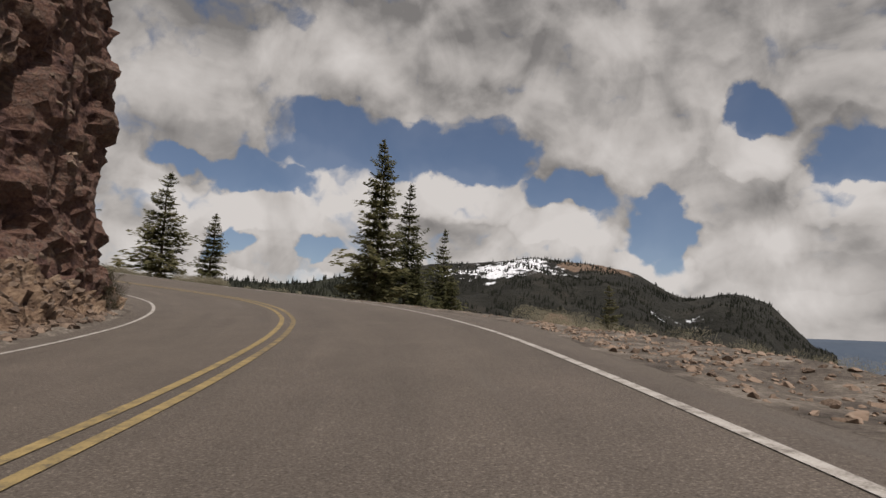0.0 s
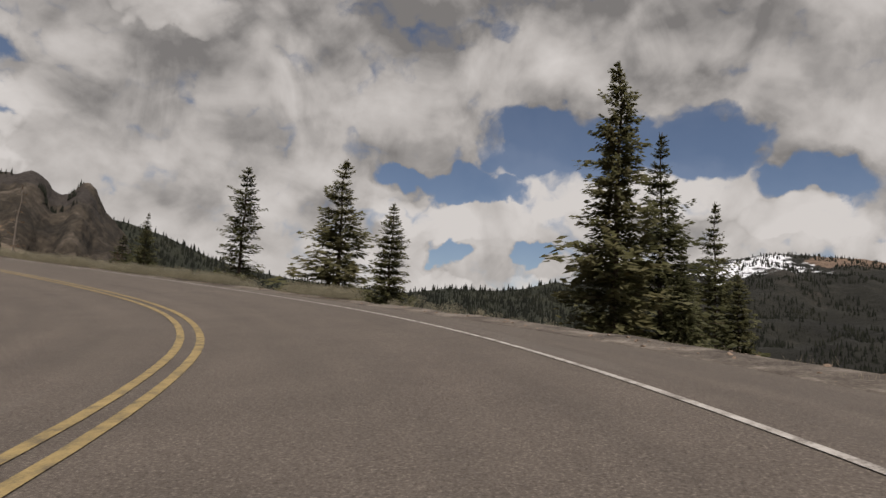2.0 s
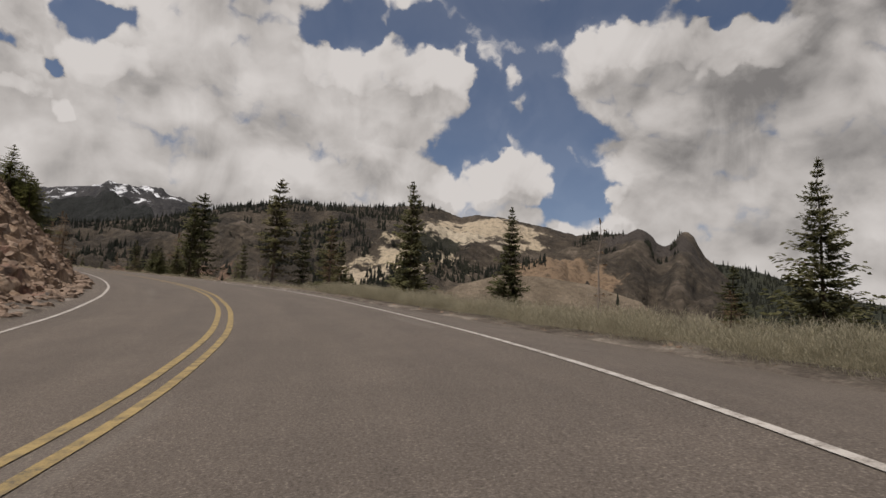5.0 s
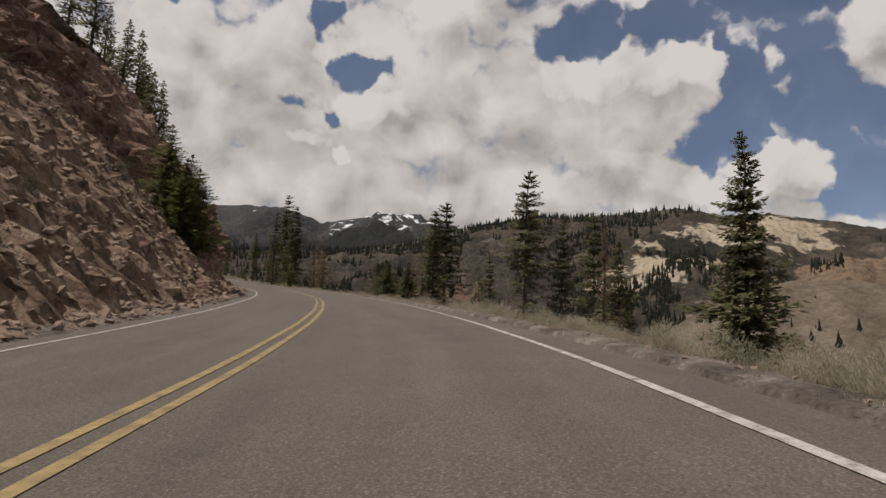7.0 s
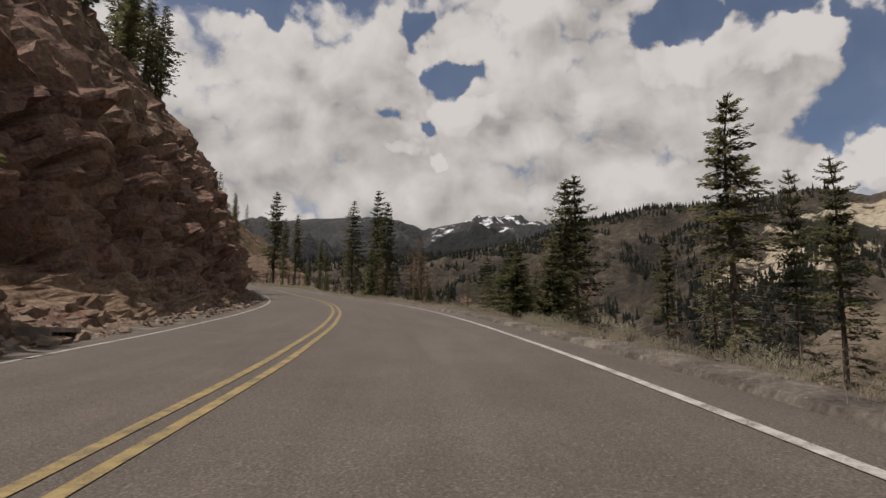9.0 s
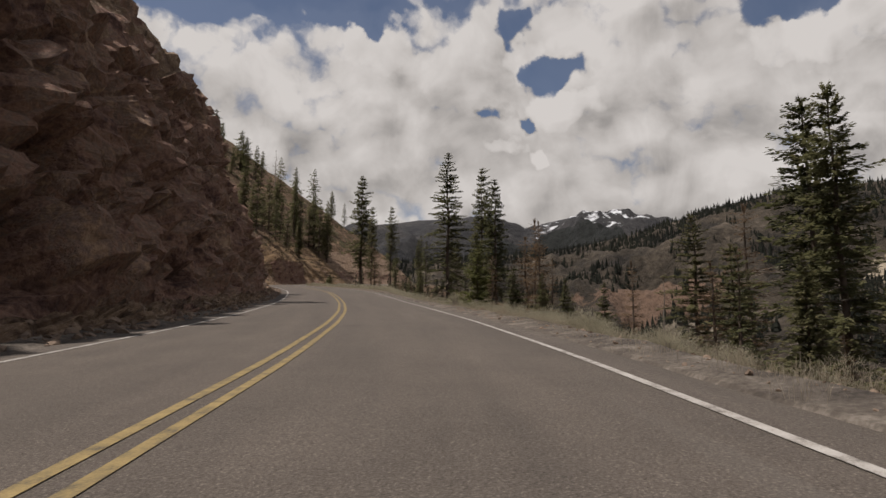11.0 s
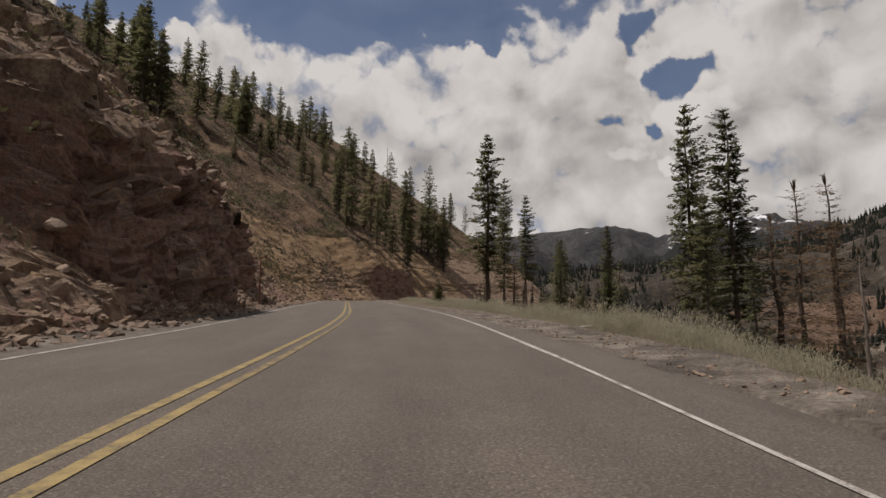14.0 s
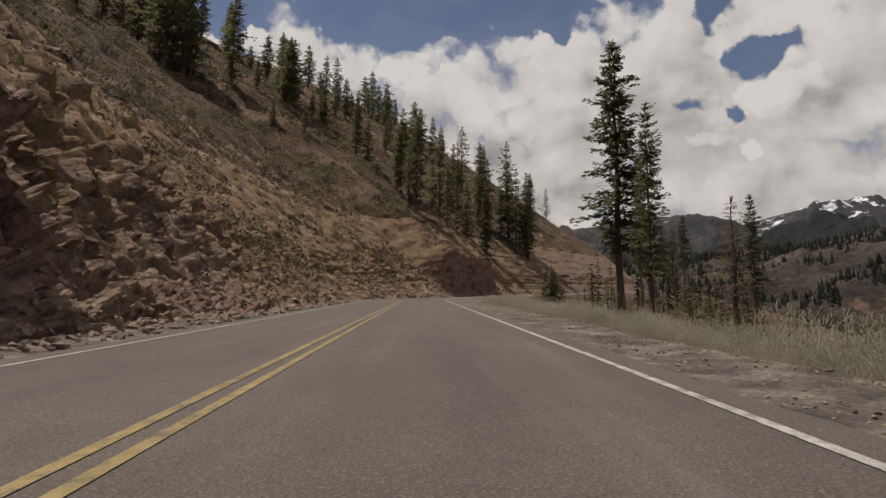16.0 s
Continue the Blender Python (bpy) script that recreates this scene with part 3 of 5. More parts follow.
LEFT = LEFT_BEND + LEFT_BANK + LEFT_CLIFF + LEFT_RUBBLE + LEFT_FAR


def left_top(s):
    """How far the hill reaches from the road."""
    return lerp_table(s, [(-70, 45), (0, 40), (10, 30), (18, 18), (40, 17), (55, 22), (75, 40), (110, 70), (150, 100), (200, 130), (500, 150)])[0]


def left_controls(s):
    """Corners of the hill's cross-section: distance from the car's track and height above the asphalt's edge."""
    toe, th, tw, ch, cw, mh, mw, up = lerp_table(s, LEFT)
    top = left_top(s)
    d3 = toe + tw + cw + mw
    z3 = th + ch + mh
    d4 = max(d3 + 1, top * 0.78)
    z4 = z3 + up * (d4 - d3)
    return [(toe, 0.06), (toe + tw, th), (toe + tw + cw, th + ch), (d3, z3), (d4, z4), (max(d4 + 2, top + 2), z4 + 0.25 * up * (top - d4))], ch / (cw + 0.1)


def ground_left(s, d):
    ctl, _ = left_controls(s)
    base = on_road(s, edge_left(s)).z
    return base + float(np.interp(d, [4.9] + [c[0] for c in ctl], [0] + [c[1] for c in ctl]))


# ---- road ----
def build_road():
    ss = np.arange(-60, 330, 0.75)
    cols = 15
    verts = []

    def across(s):
        return list(np.linspace(edge_left(s), -2.05, 11)) + list(np.linspace(-2.05, -edge_right(s), 5)[1:])

    for s in ss:
        for d in across(s):
            verts.append(on_road(s, d))
    road = mesh_object("road", verts, grid_faces(len(ss), cols), M_ASPHALT, smooth=True, label="worn grey asphalt mountain road with painted lines", category="road", kind="structure")
    spread = [across(s) for s in ss]
    uv = road.data.uv_layers.new(name="along")
    for loop in road.data.loops:
        i, j = divmod(loop.vertex_index, cols)
        uv.data[loop.index].uv = (spread[i][j], ss[i])

    def stripe(name, mat, d, width, label, lo=-60, hi=400):
        vs = []
        st = [lo] * (lo > -60) + [s for s in ss[2:-2] if lo + 0.01 < s < hi - 0.01] + [hi] * (hi < 400)
        for s in st:
            c = d(s)
            w = (width(s) if callable(width) else width) * (1 + 0.06 * noise.noise((s * 1.3, c, 5.0)))
            z = 0.006
            for k in (-1, 1):
                vs.append(on_road(s, c - k * w / 2, z))
        return mesh_object(name, vs, grid_faces(len(st), 2), mat, road, label=label)

    off = lambda s: lerp_table(s, [(-70, 0.08), (0, 0.08), (10, -0.06), (22, -0.06), (30, 0.02), (52, 0.06), (66, 0.02), (130, -0.03), (165, 0.02), (190, -0.05), (500, 0)])[0]
    rim = lambda s: -1.85 + off(s) + lerp_table(s, [(-70, 0), (140, 0), (147, 0.1), (156, 0.14), (163, 0.18), (168, 0.18), (174, 0.06), (178, 0), (500, 0)])[0]
    thin = lambda s: lerp_table(s, [(-70, 0.095), (6, 0.095), (13, 0.075), (20, 0.06), (54, 0.066), (62, 0.09), (125, 0.082), (160, 0.078), (162.5, 0.04), (165.5, 0.045), (168, 0.08), (500, 0.085)])[0]
    stripe("edge_line", M_WHITE, rim, thin, "worn white edge line")
    stripe("edge_line", M_WHITE, lambda s: 4.47 + 0.3 * off(s), 0.085, "worn white edge line")
    mid = lambda s: lerp_table(s, [(-70, 0.1), (0, 0.1), (8, 0.0), (14, -0.12), (25, -0.1), (30, -0.02), (50, 0.0), (85, -0.05), (95, -0.15), (135, -0.13), (165, 0.0), (180, -0.05), (500, -0.05)])[0]
    stripe("centre_line", M_YELLOW, lambda s: 1.63 + mid(s), 0.092, "worn yellow centre line")
    stripe("centre_line", M_YELLOW, lambda s: 1.40 + mid(s), 0.092, "worn yellow centre line", -60, 7)
    stripe("centre_line", M_YELLOW_WORN, lambda s: 1.40 + mid(s), 0.092, "almost worn-off yellow centre line", 7, 17)
    stripe("centre_line", M_YELLOW, lambda s: 1.40 + mid(s), 0.092, "worn yellow centre line", 17, 165)
    stripe("centre_line", M_YELLOW_WORN, lambda s: 1.40 + mid(s), 0.092, "almost worn-off yellow centre line", 165, 183)
    stripe("centre_line", M_YELLOW, lambda s: 1.40 + mid(s), 0.092, "worn yellow centre line", 183, 400)
    return road


road = build_road()


# ---- valley side and hill side ----
def build_right():
    ss = np.r_[np.arange(-60, 0, 1.5), np.arange(0, 190, 0.75), np.arange(190, 420, 4)]
    outs = [-0.35, -0.05, 0.0, 0.2, 0.5, 0.8, 1.2, 1.6, 2.0, 2.5, 3, 3.6, 4.3, 5.2, 6.4, 8, 10, 12.5, 15.5, 19, 23, 28, 34, 42, 55, 75, 100, 140, 190]
    verts, faces = [], []
    for s in ss:
        e = edge_right(s)
        for o in outs:
            z = -0.12 if o < -0.2 else (-0.03 if o < 0 else drop_right(s, o))
            if o > 0.1:
                rough = min(1.0, o / 2.0) * 0.05 + min(o, 30) * 0.012
                p = on_road(s, -e - o * 0.7)
                z += rough * 1.6 * fbm((p.x * 0.5, p.y * 0.5, 1.0)) + 0.03 * noise.noise((p.x * 3, p.y * 3, 0))
            p = on_road(s, -e - o)
            p.z = on_road(s, -e).z + z
            verts.append(p)
    ob = mesh_object("embankment", verts, grid_faces(len(ss), len(outs)), [M_GRAVEL, M_SLOPE], smooth=True, label="gravel shoulder and dry slope falling to the valley", category="slope", kind="structure")
    n = len(outs) - 1
    near = outs.index(3)
    ob.data.polygons.foreach_set("material_index", [0 if i % n < near else 1 for i in range(len(ob.data.polygons))])
    return ob


def rock_offset(p, amp):
    """Blocky fractured relief: each block stands out by its own depth and tilt, cracks run between."""
    q = Vector((p.x * 0.62, p.y * 0.62, p.z * 0.55))
    w = noise.noise_vector(q * 1.3) * 0.3
    dist, pts = noise.voronoi(q + w)
    c = pts[0]
    tilt = Vector((noise.cell(c * 3.7), noise.cell(c * 5.9), noise.cell(c * 8.3))) - Vector((0.5, 0.5, 0.5))
    crack = min(0.14, dist[1] - dist[0])
    dist2, pts2 = noise.voronoi(q * 2.6 + w)
    c2 = pts2[0]
    tilt2 = Vector((noise.cell(c2 * 3.1), noise.cell(c2 * 5.3), noise.cell(c2 * 7.7))) - Vector((0.5, 0.5, 0.5))
    o = 0.75 * (noise.cell(c * 7.3) - 0.5) + 0.5 * tilt.dot(q + w - c) + 2.0 * crack
    o += 0.35 * (noise.cell(c2 * 5.1) - 0.5) + 0.3 * tilt2.dot(q * 2.6 + w - c2) + 0.8 * min(0.12, dist2[1] - dist2[0])
    return amp * (o - 0.22)


def left_sheet(name, ss, counts, label, headland=False):
    """The hill's side along the stations ss, with counts of rows between the corners of its cross-section."""
    verts = []
    for s in ss:
        ctl, steepness = left_controls(s)
        e = edge_left(s)
        ctl = [(e - 0.3, -0.12), (e - 0.02, -0.03), (e, 0.0)] + ctl
        line, zone = [ctl[0]], [0]
        for k, cnt in enumerate(counts):
            a, b = ctl[k], ctl[k + 1]
            for j in range(1, cnt + 1):
                f = j / cnt
                if k == 6:
                    f = f ** 1.5
                line.append((a[0] + (b[0] - a[0]) * f, a[1] + (b[1] - a[1]) * f))
                zone.append(k)
        base = on_road(s, e)
        lv = Vector(LINE_L[int(np.interp(s, LINE_S, np.arange(len(LINE_S))))])
        steep = min(1.0, steepness / 3.0)
        soft = lerp_table(s, [(0, 0), (163.5, 0), (166, 0.75), (174, 0.75), (175.5, 0.1), (187, 0.1), (189, 0.25), (200, 0.25), (212, 0.6), (230, 0.85), (500, 0.9)])[0]
        for (d, z), k in zip(line, zone):
            p = on_road(s, d)
            p.z = base.z + z
            if k == 5 and 176 < s < 214:
                soft = min(soft, 0.3)
            if k == 2:
                p.z += 0.05 * noise.noise((p.x * 2, p.y * 2, 0)) + 0.04 * fbm((p.x * 4, p.y * 4, 0))
            elif k == 3:
                o = 0.25 * fbm((p.x * 0.4, p.y * 0.4, p.z * 0.4)) + rock_offset(p * 3.2, 0.2 * (1 - 0.6 * soft)) + 0.13 * fbm(p * 2.6) + 0.06 * noise.noise(p * 7)
                p += o * Vector((-lv.x * 0.6, -lv.y * 0.6, 0.8))
            elif k == 4 and headland:
                fade = 1.0
                o = rock_offset(p * 1.3, 0.3) + rock_offset(p * 4.5, 0.09) + 0.2 * noise.noise(p * 0.35) + 0.12 * fbm(p * 2.6) + 0.07 * noise.noise(p * 8)
                hollow = math.exp(-((s - 12.9) / 1.3) ** 2 - ((z - 3.6) / 2.2) ** 2)
                p += (fade * o - 1.1 * hollow) * Vector((-lv.x * 0.9, -lv.y * 0.9, 0.2))
            elif k == 4:
                fade = min(1.0, (z - ctl[4][1]) / 0.8 + 0.2)
                o = fade * ((1 - 0.6 * soft) * rock_offset(p * (0.85 + soft), (0.5 + 0.45 * steep) * (1.4 if 98 < s < 131 else 1.0)) + (1 - soft) * 0.4 * steep * noise.noise(p * 0.22) + 0.14 * fbm(p * 1.6) + (0.08 + 0.1 * soft) * fbm(p * 3.5))
                p += o * Vector((-lv.x * 0.8, -lv.y * 0.8, 0.45))
            elif k == 5:
                o = (1 - 0.75 * soft) * rock_offset(p * (0.9 + soft), 0.7) + 0.25 * fbm((p.x * 0.5, p.y * 0.5, p.z * 0.5)) + (0.1 + 0.12 * soft) * fbm(p * 3.0)
                p += o * Vector((-lv.x * 0.6, -lv.y * 0.6, 0.7))
            elif k >= 6:
                q = min(1.0, (d - ctl[6][0]) / 8)
                crag = max(0.0, noise.noise((p.x * 0.09, p.y * 0.09, 7.0)) + 0.25)
                p.z += (0.2 + 1.2 * q) * fbm((p.x * 0.1, p.y * 0.1, 4.0)) + rock_offset(p * 0.9, 0.4 - 0.1 * q) * (0.3 + 1.5 * crag) + 0.3 * fbm(p * 0.6) + 0.22 * fbm(p * 1.2)
            verts.append(p)
    rows = len(line)
    ob = mesh_object(name, verts, grid_faces(len(ss), rows, True), [M_GRAVEL, M_TALUS, M_ROCK_SHADED if headland else M_ROCK, M_SLOPE, M_OCHRE], label=label, category="cliff", kind="structure")
    n = rows - 1
    cell = []
    for i, f in enumerate(ob.data.polygons):
        k = zone[i % n + 1]
        c, s = f.center, ss[i // n]
        m = [0, 0, 0, 1, 2, 1, 3, 3][k]
        wob = noise.noise(c * 0.11) + 0.6 * noise.noise(c * 0.5) + 0.4 * noise.noise(c * 1.7)
        if k == 4 and s > 168:
            m = 2 if wob > 0.1 else 1
        if k in (3, 4) and 165 < s < 174.5:
            m = 4 if wob > -0.1 else 1
        if k == 4 and (174.5 <= s < 187.5 or 193.3 <= s < 200.5):
            m = 2
        if k in (3, 4, 5) and 203 < s < 330:
            m = 4 if wob > -0.25 else (1 if k < 5 else 3)
        if k == 4 and 279 < s < 299:
            m = 2
        if k == 5 and s < 172:
            m = 2 if wob > -0.1 else 1
        if k == 5 and 172 <= s <= 203:
            m = 3 if wob > 0.25 else 1
        f6 = (i % n - sum(counts[:6])) / counts[6] if k == 6 else 0.0
        if k == 6 and wob > 2.6 * f6 - 0.1:
            m = 3 if noise.noise(c * 0.07 + Vector((9, 0, 0))) > -0.3 else 4
        if k == 3 and wob < -0.5:
            m = 2
        cell.append(m)
    ob.data.polygons.foreach_set("material_index", cell)
    ob.data.polygons.foreach_set("use_smooth", [bool(ss[i // n] > 204) for i in range(len(cell))])
    return ob


embankment = build_right()
headland = left_sheet("cliff_headland", np.r_[np.arange(-60, -4, 2.0), np.arange(-4, 21.01, 0.13)], [1, 1, 8, 22, 120, 8, 12, 3], "reddish volcanic rock headland, coloured dark as if shaded, overhanging the inside of the bend", True)
cliff_slope = left_sheet("cliff_slope", np.r_[np.arange(20.9, 50, 1.0), np.arange(50, 60, 0.5), np.arange(60, 215, 0.32), np.arange(215, 305, 0.55), np.arange(305, 440, 3)], [1, 1, 7, 30, 44, 28, 84, 4], "reddish volcanic rock cliff and rubble slope beside the road")


def build_hill():
    """The hill's body inside the bend, below and behind the sheets beside the road."""
    xs, ys = np.arange(-340, 45, 4.0), np.arange(-250, 41, 4.0)
    index, verts, faces = {}, [], []
    for i, x in enumerate(xs):
        for j, y in enumerate(ys):
            s, d = station(x, y)
            if d < 10.5 or s > 400:
                continue
            rim = min(i, len(xs) - 1 - i, j, len(ys) - 1 - j) == 0 or s <= LINE_S[0] + 1
            z = -80.0 if rim else ground_left(s, d) - (1.4 if d > 18 else 3.5) + 0.5 * fbm((x * 0.08, y * 0.08, 2.0))
            index[i, j] = len(verts)
            verts.append((x, y, z))
    for i, j in index:
        q = [(i, j), (i + 1, j), (i + 1, j + 1), (i, j + 1)]
        if all(c in index for c in q):
            faces.append(tuple(index[c] for c in q))
    return mesh_object("hill", verts, faces, M_SLOPE, smooth=True, label="brushy hilltop inside the bend of the road", category="hill", kind="structure")


hill = build_hill()

# ---- valley floor and mountains ----
CENTRE = Vector((-60, 25, 0))


def far_point(az, r, z):
    return Vector((CENTRE.x - r * math.sin(radians(az)), CENTRE.y + r * math.cos(radians(az)), z))


def build_ground():
    radii = [0, 60, 120, 180, 250, 330, 430, 560, 750, 1000, 1400, 2000, 2800, 3800, 4900]
    deep = [-75, -75, -75, -75, -78, -80, -80, -80, -85, -95, -120, -150, -170, -130, -70]
    n = 90
    verts = []
    for r, z in zip(radii, deep):
        for k in range(n + 1):
            az = 360 * k / n
            verts.append(far_point(az, r, z + 0.03 * min(r, 900) * noise.noise((math.cos(radians(az)) * 3, math.sin(radians(az)) * 3, r * 0.003))))
    return mesh_object("ground", verts, grid_faces(len(radii), n + 1, True), M_VALLEY, smooth=True, label="wooded valley floor reaching the hazy horizon", category="ground", kind="structure")


def build_mountain(name, table, r0, r1, z0, mat, label, rough=0.12, step=0.25, curve=1.25, rows=44, jag=0.0):
    """A ridge seen from the road: table of azimuth and elevation of its crest, r0 to r1 its foot and crest."""
    azs = np.arange(table[0][0], table[-1][0] + 1e-6, step)
    verts = []
    for az in azs:
        el = lerp_table(az, table)[0]
        el += jag * (abs(noise.noise((az * 0.9, 2, 0))) + 0.5 * noise.noise((az * 2.7, 5, 0)))
        ztop = 6 + r1 * math.tan(radians(el))
        for j in range(rows + 6):
            f = j / (rows - 1)
            if f <= 1:
                r = r0 + (r1 - r0) * f
                z = z0 + (ztop - z0) * f ** curve
                k = math.sin(math.pi * min(1, f)) ** 0.7
            else:
                r = r1 * (1 + (f - 1) * 2.5)
                z = ztop - (f - 1) * r1 * 0.55
                k = 0.3
            p = far_point(az, r, z)
            q = p * (5.0 / r1)
            p.z += k * rough * r1 * 0.35 * (noise.ridged_multi_fractal(q * 1.1, 0.9, 2.1, 5, 1.0, 2.0) - 1.0)
            verts.append(p)
    return mesh_object(name, verts, grid_faces(len(azs), rows + 6), mat, smooth=True, label=label, category="mountain", kind="structure")


RIDGE = [(40, -1.0), (43, 2.6), (44.2, 5.0), (45.8, 6.8), (46.6, 7.6), (47.2, 8.7), (47.5, 9.4), (48.0, 9.85), (48.6, 9.75), (49.0, 9.2), (49.4, 8.7), (50.2, 8.6), (50.7, 8.9), (51.1, 9.6), (51.7, 10.0), (52.3, 10.25), (52.9, 9.95), (53.2, 9.75), (55, 9.7), (56.5, 9.7), (58, 9.6), (60.5, 10.3), (63, 10.8), (65, 11.2), (67.5, 11.4), (69, 11.1), (71, 11.8), (73, 12.1), (77, 11.7), (82, 11.4), (85.5, 11.4), (88, 11.1), (90.4, 10.6), (92.5, 10.0), (97, 8.8), (102, 7.8), (110, 7.0), (118, 6.6), (128, 7.5)]
SPUR = [(40, -6), (44, 0.0), (48, 3.4), (53, 5.0), (58, 5.7), (62, 5.7), (66, 4.6), (70, 2.5), (73, 0.4), (76, -2.6), (79, -7)]
PEAK = [(92.0, 9.4), (93.5, 9.9), (95, 10.4), (97, 10.9), (99, 11.1), (101, 10.9), (103, 10.5), (104.6, 10.2), (106.2, 9.5), (107.2, 9.9), (108.7, 10.6), (112, 10.8), (116, 10.6), (119, 10.2), (123, 9.9), (128, 9.5)]
WOODS = [(-4, 3.6), (3, 3.8), (6, 4.3), (9, 3.5), (12, 3.2), (16, 3.2), (20, 2.6), (25, 2.8), (31, 3.2), (35.2, 3.8), (38.2, 4.6), (42, 6.1), (45, 6.9), (47.5, 7.2), (50, 6.8)]
SNOWY = [(-34.5, 0.0), (-33, 0.6), (-31.5, 2.2), (-30, 3.8), (-28, 4.5), (-26.5, 4.5), (-24.4, 4.0), (-23, 4.2), (-22, 4.6), (-19.4, 6.1), (-16.5, 6.7), (-13, 7.0), (-11, 7.2), (-9.3, 7.1), (-7.8, 6.8), (-4, 6.4), (-1, 6.2), (3, 5.3), (8, 3.6)]

M_VALLEY = mountain_material("valley_woods", [(0.3, (0.03, 0.035, 0.02)), (0.55, (0.06, 0.058, 0.034)), (0.75, (0.1, 0.09, 0.055))], 0.02)
M_RIDGE = mountain_material("bare_ridge", [(0.3, (0.014, 0.012, 0.01)), (0.42, (0.028, 0.023, 0.017)), (0.52, (0.047, 0.038, 0.028)), (0.63, (0.074, 0.06, 0.045)), (0.78, (0.15, 0.122, 0.094))], 0.02, [
    (far_point(62, 420, -5), 150, (0.17, 0.125, 0.085), 0.02, 0.3),
    (far_point(66.2, 830, 152), 210, (0.34, 0.285, 0.205), 0.028, 0.55), (far_point(69.5, 740, 112), 190, (0.37, 0.32, 0.24), 0.04, 0.56), (far_point(73, 640, 80), 190, (0.35, 0.295, 0.21), 0.05, 0.57), (far_point(77, 560, 45), 150, (0.34, 0.285, 0.21), 0.05, 0.54), (far_point(71.2, 690, 96), 110, (0.02, 0.02, 0.013), 0.03, 0.5), (far_point(51.5, 850, 130), 140, (0.045, 0.038, 0.033), 0.03, 0.4), (far_point(58, 620, 65), 120, (0.17, 0.12, 0.078), 0.03, 0.4),
    (far_point(92, 450, 25), 80, (0.2, 0.17, 0.13), 0.06, 0.52), (far_point(100, 420, 5), 90, (0.22, 0.185, 0.14), 0.07, 0.55), (far_point(105, 380, -8), 110, (0.24, 0.195, 0.145), 0.06, 0.52), (far_point(113, 350, -12), 100, (0.2, 0.165, 0.12), 0.06, 0.54), (far_point(96, 560, 50), 120, (0.13, 0.085, 0.06), 0.04, 0.45)])
M_SPUR = mountain_material("tan_spur", [(0.3, (0.07, 0.056, 0.04)), (0.45, (0.115, 0.092, 0.066)), (0.58, (0.15, 0.121, 0.088)), (0.75, (0.21, 0.17, 0.125))], 0.05, relief=3.0)
M_PEAK = mountain_material("snowy_peak", [(0.3, (0.022, 0.023, 0.026)), (0.55, (0.045, 0.044, 0.045)), (0.8, (0.085, 0.079, 0.074))], 0.006, [
    (far_point(101, 2300, 280), 1300, (0.016, 0.018, 0.017), 0.005, 0.42),
    (far_point(100, 3350, 500), 1150, (0.66, 0.68, 0.71), 0.012, 0.67), (far_point(112, 3450, 560), 500, (0.7, 0.72, 0.75), 0.016, 0.8)], relief=30)
# near-black base tones of both wooded mountains include the cloud shadow over them
M_WOODS = mountain_material("shaded_wooded_ridge", [(0.3, (0.012, 0.015, 0.01)), (0.7, (0.03, 0.032, 0.019))], 0.02)
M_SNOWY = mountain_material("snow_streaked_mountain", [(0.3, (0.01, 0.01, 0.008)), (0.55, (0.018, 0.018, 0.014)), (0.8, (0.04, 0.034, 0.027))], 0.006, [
    (far_point(-16, 2060, 238), 260, (0.15, 0.105, 0.075), 0.01, 0.4), (far_point(-9.5, 2030, 235), 210, (0.78, 0.8, 0.84), 0.022, 0.56), (far_point(-4, 1900, 180), 260, (0.76, 0.78, 0.82), 0.04, 0.6), (far_point(-22, 1600, 80), 120, (0.72, 0.74, 0.78), 0.035, 0.74),
    (far_point(-13, 1850, 130), 260, (0.72, 0.74, 0.78), 0.045, 0.64), (far_point(-8, 1900, 165), 520, (0.74, 0.76, 0.8), 0.03, 0.58), (far_point(-24, 1650, 90), 220, (0.7, 0.72, 0.76), 0.035, 0.74)], relief=15)

ground = build_ground()
mountain_ridge = build_mountain("mountain_ridge", RIDGE, 210, 900, -62, M_RIDGE, "brown rocky ridge with a pale bare slope and scattered conifers", rough=0.12, step=0.16, jag=0.15, rows=60)
mountain_spur = build_mountain("mountain_spur", SPUR, 150, 285, -70, M_SPUR, "tan bare spur of the valley side with a few snags", rough=0.04, step=0.5, curve=1.0, rows=40)
mountain_peak = build_mountain("mountain_peak", PEAK, 1200, 3800, 20, M_PEAK, "grey volcanic peak with snow patches under cloud", rough=0.13, step=0.2, jag=0.04)
mountain_woods = build_mountain("mountain_woods", WOODS, 260, 1000, -75, M_WOODS, "low forested ridge across the valley, coloured dark as under cloud shadow", rough=0.03, step=0.5)
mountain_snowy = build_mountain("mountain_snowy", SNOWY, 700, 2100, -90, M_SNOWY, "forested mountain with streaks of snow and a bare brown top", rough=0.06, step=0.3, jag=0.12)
build_mountain("mountain_far", [(-75, 1.5), (-60, 1.4), (-48, 1.3), (-40, 1.4), (-33, 1.3), (-28, 1.2)], 3000, 4600, -90, mountain_material("blue_far_hills", [(0.3, (0.05, 0.07, 0.1)), (0.7, (0.07, 0.09, 0.12))], 0.002), "hazy blue hills on the horizon", rough=0.01, step=1.5, rows=14)


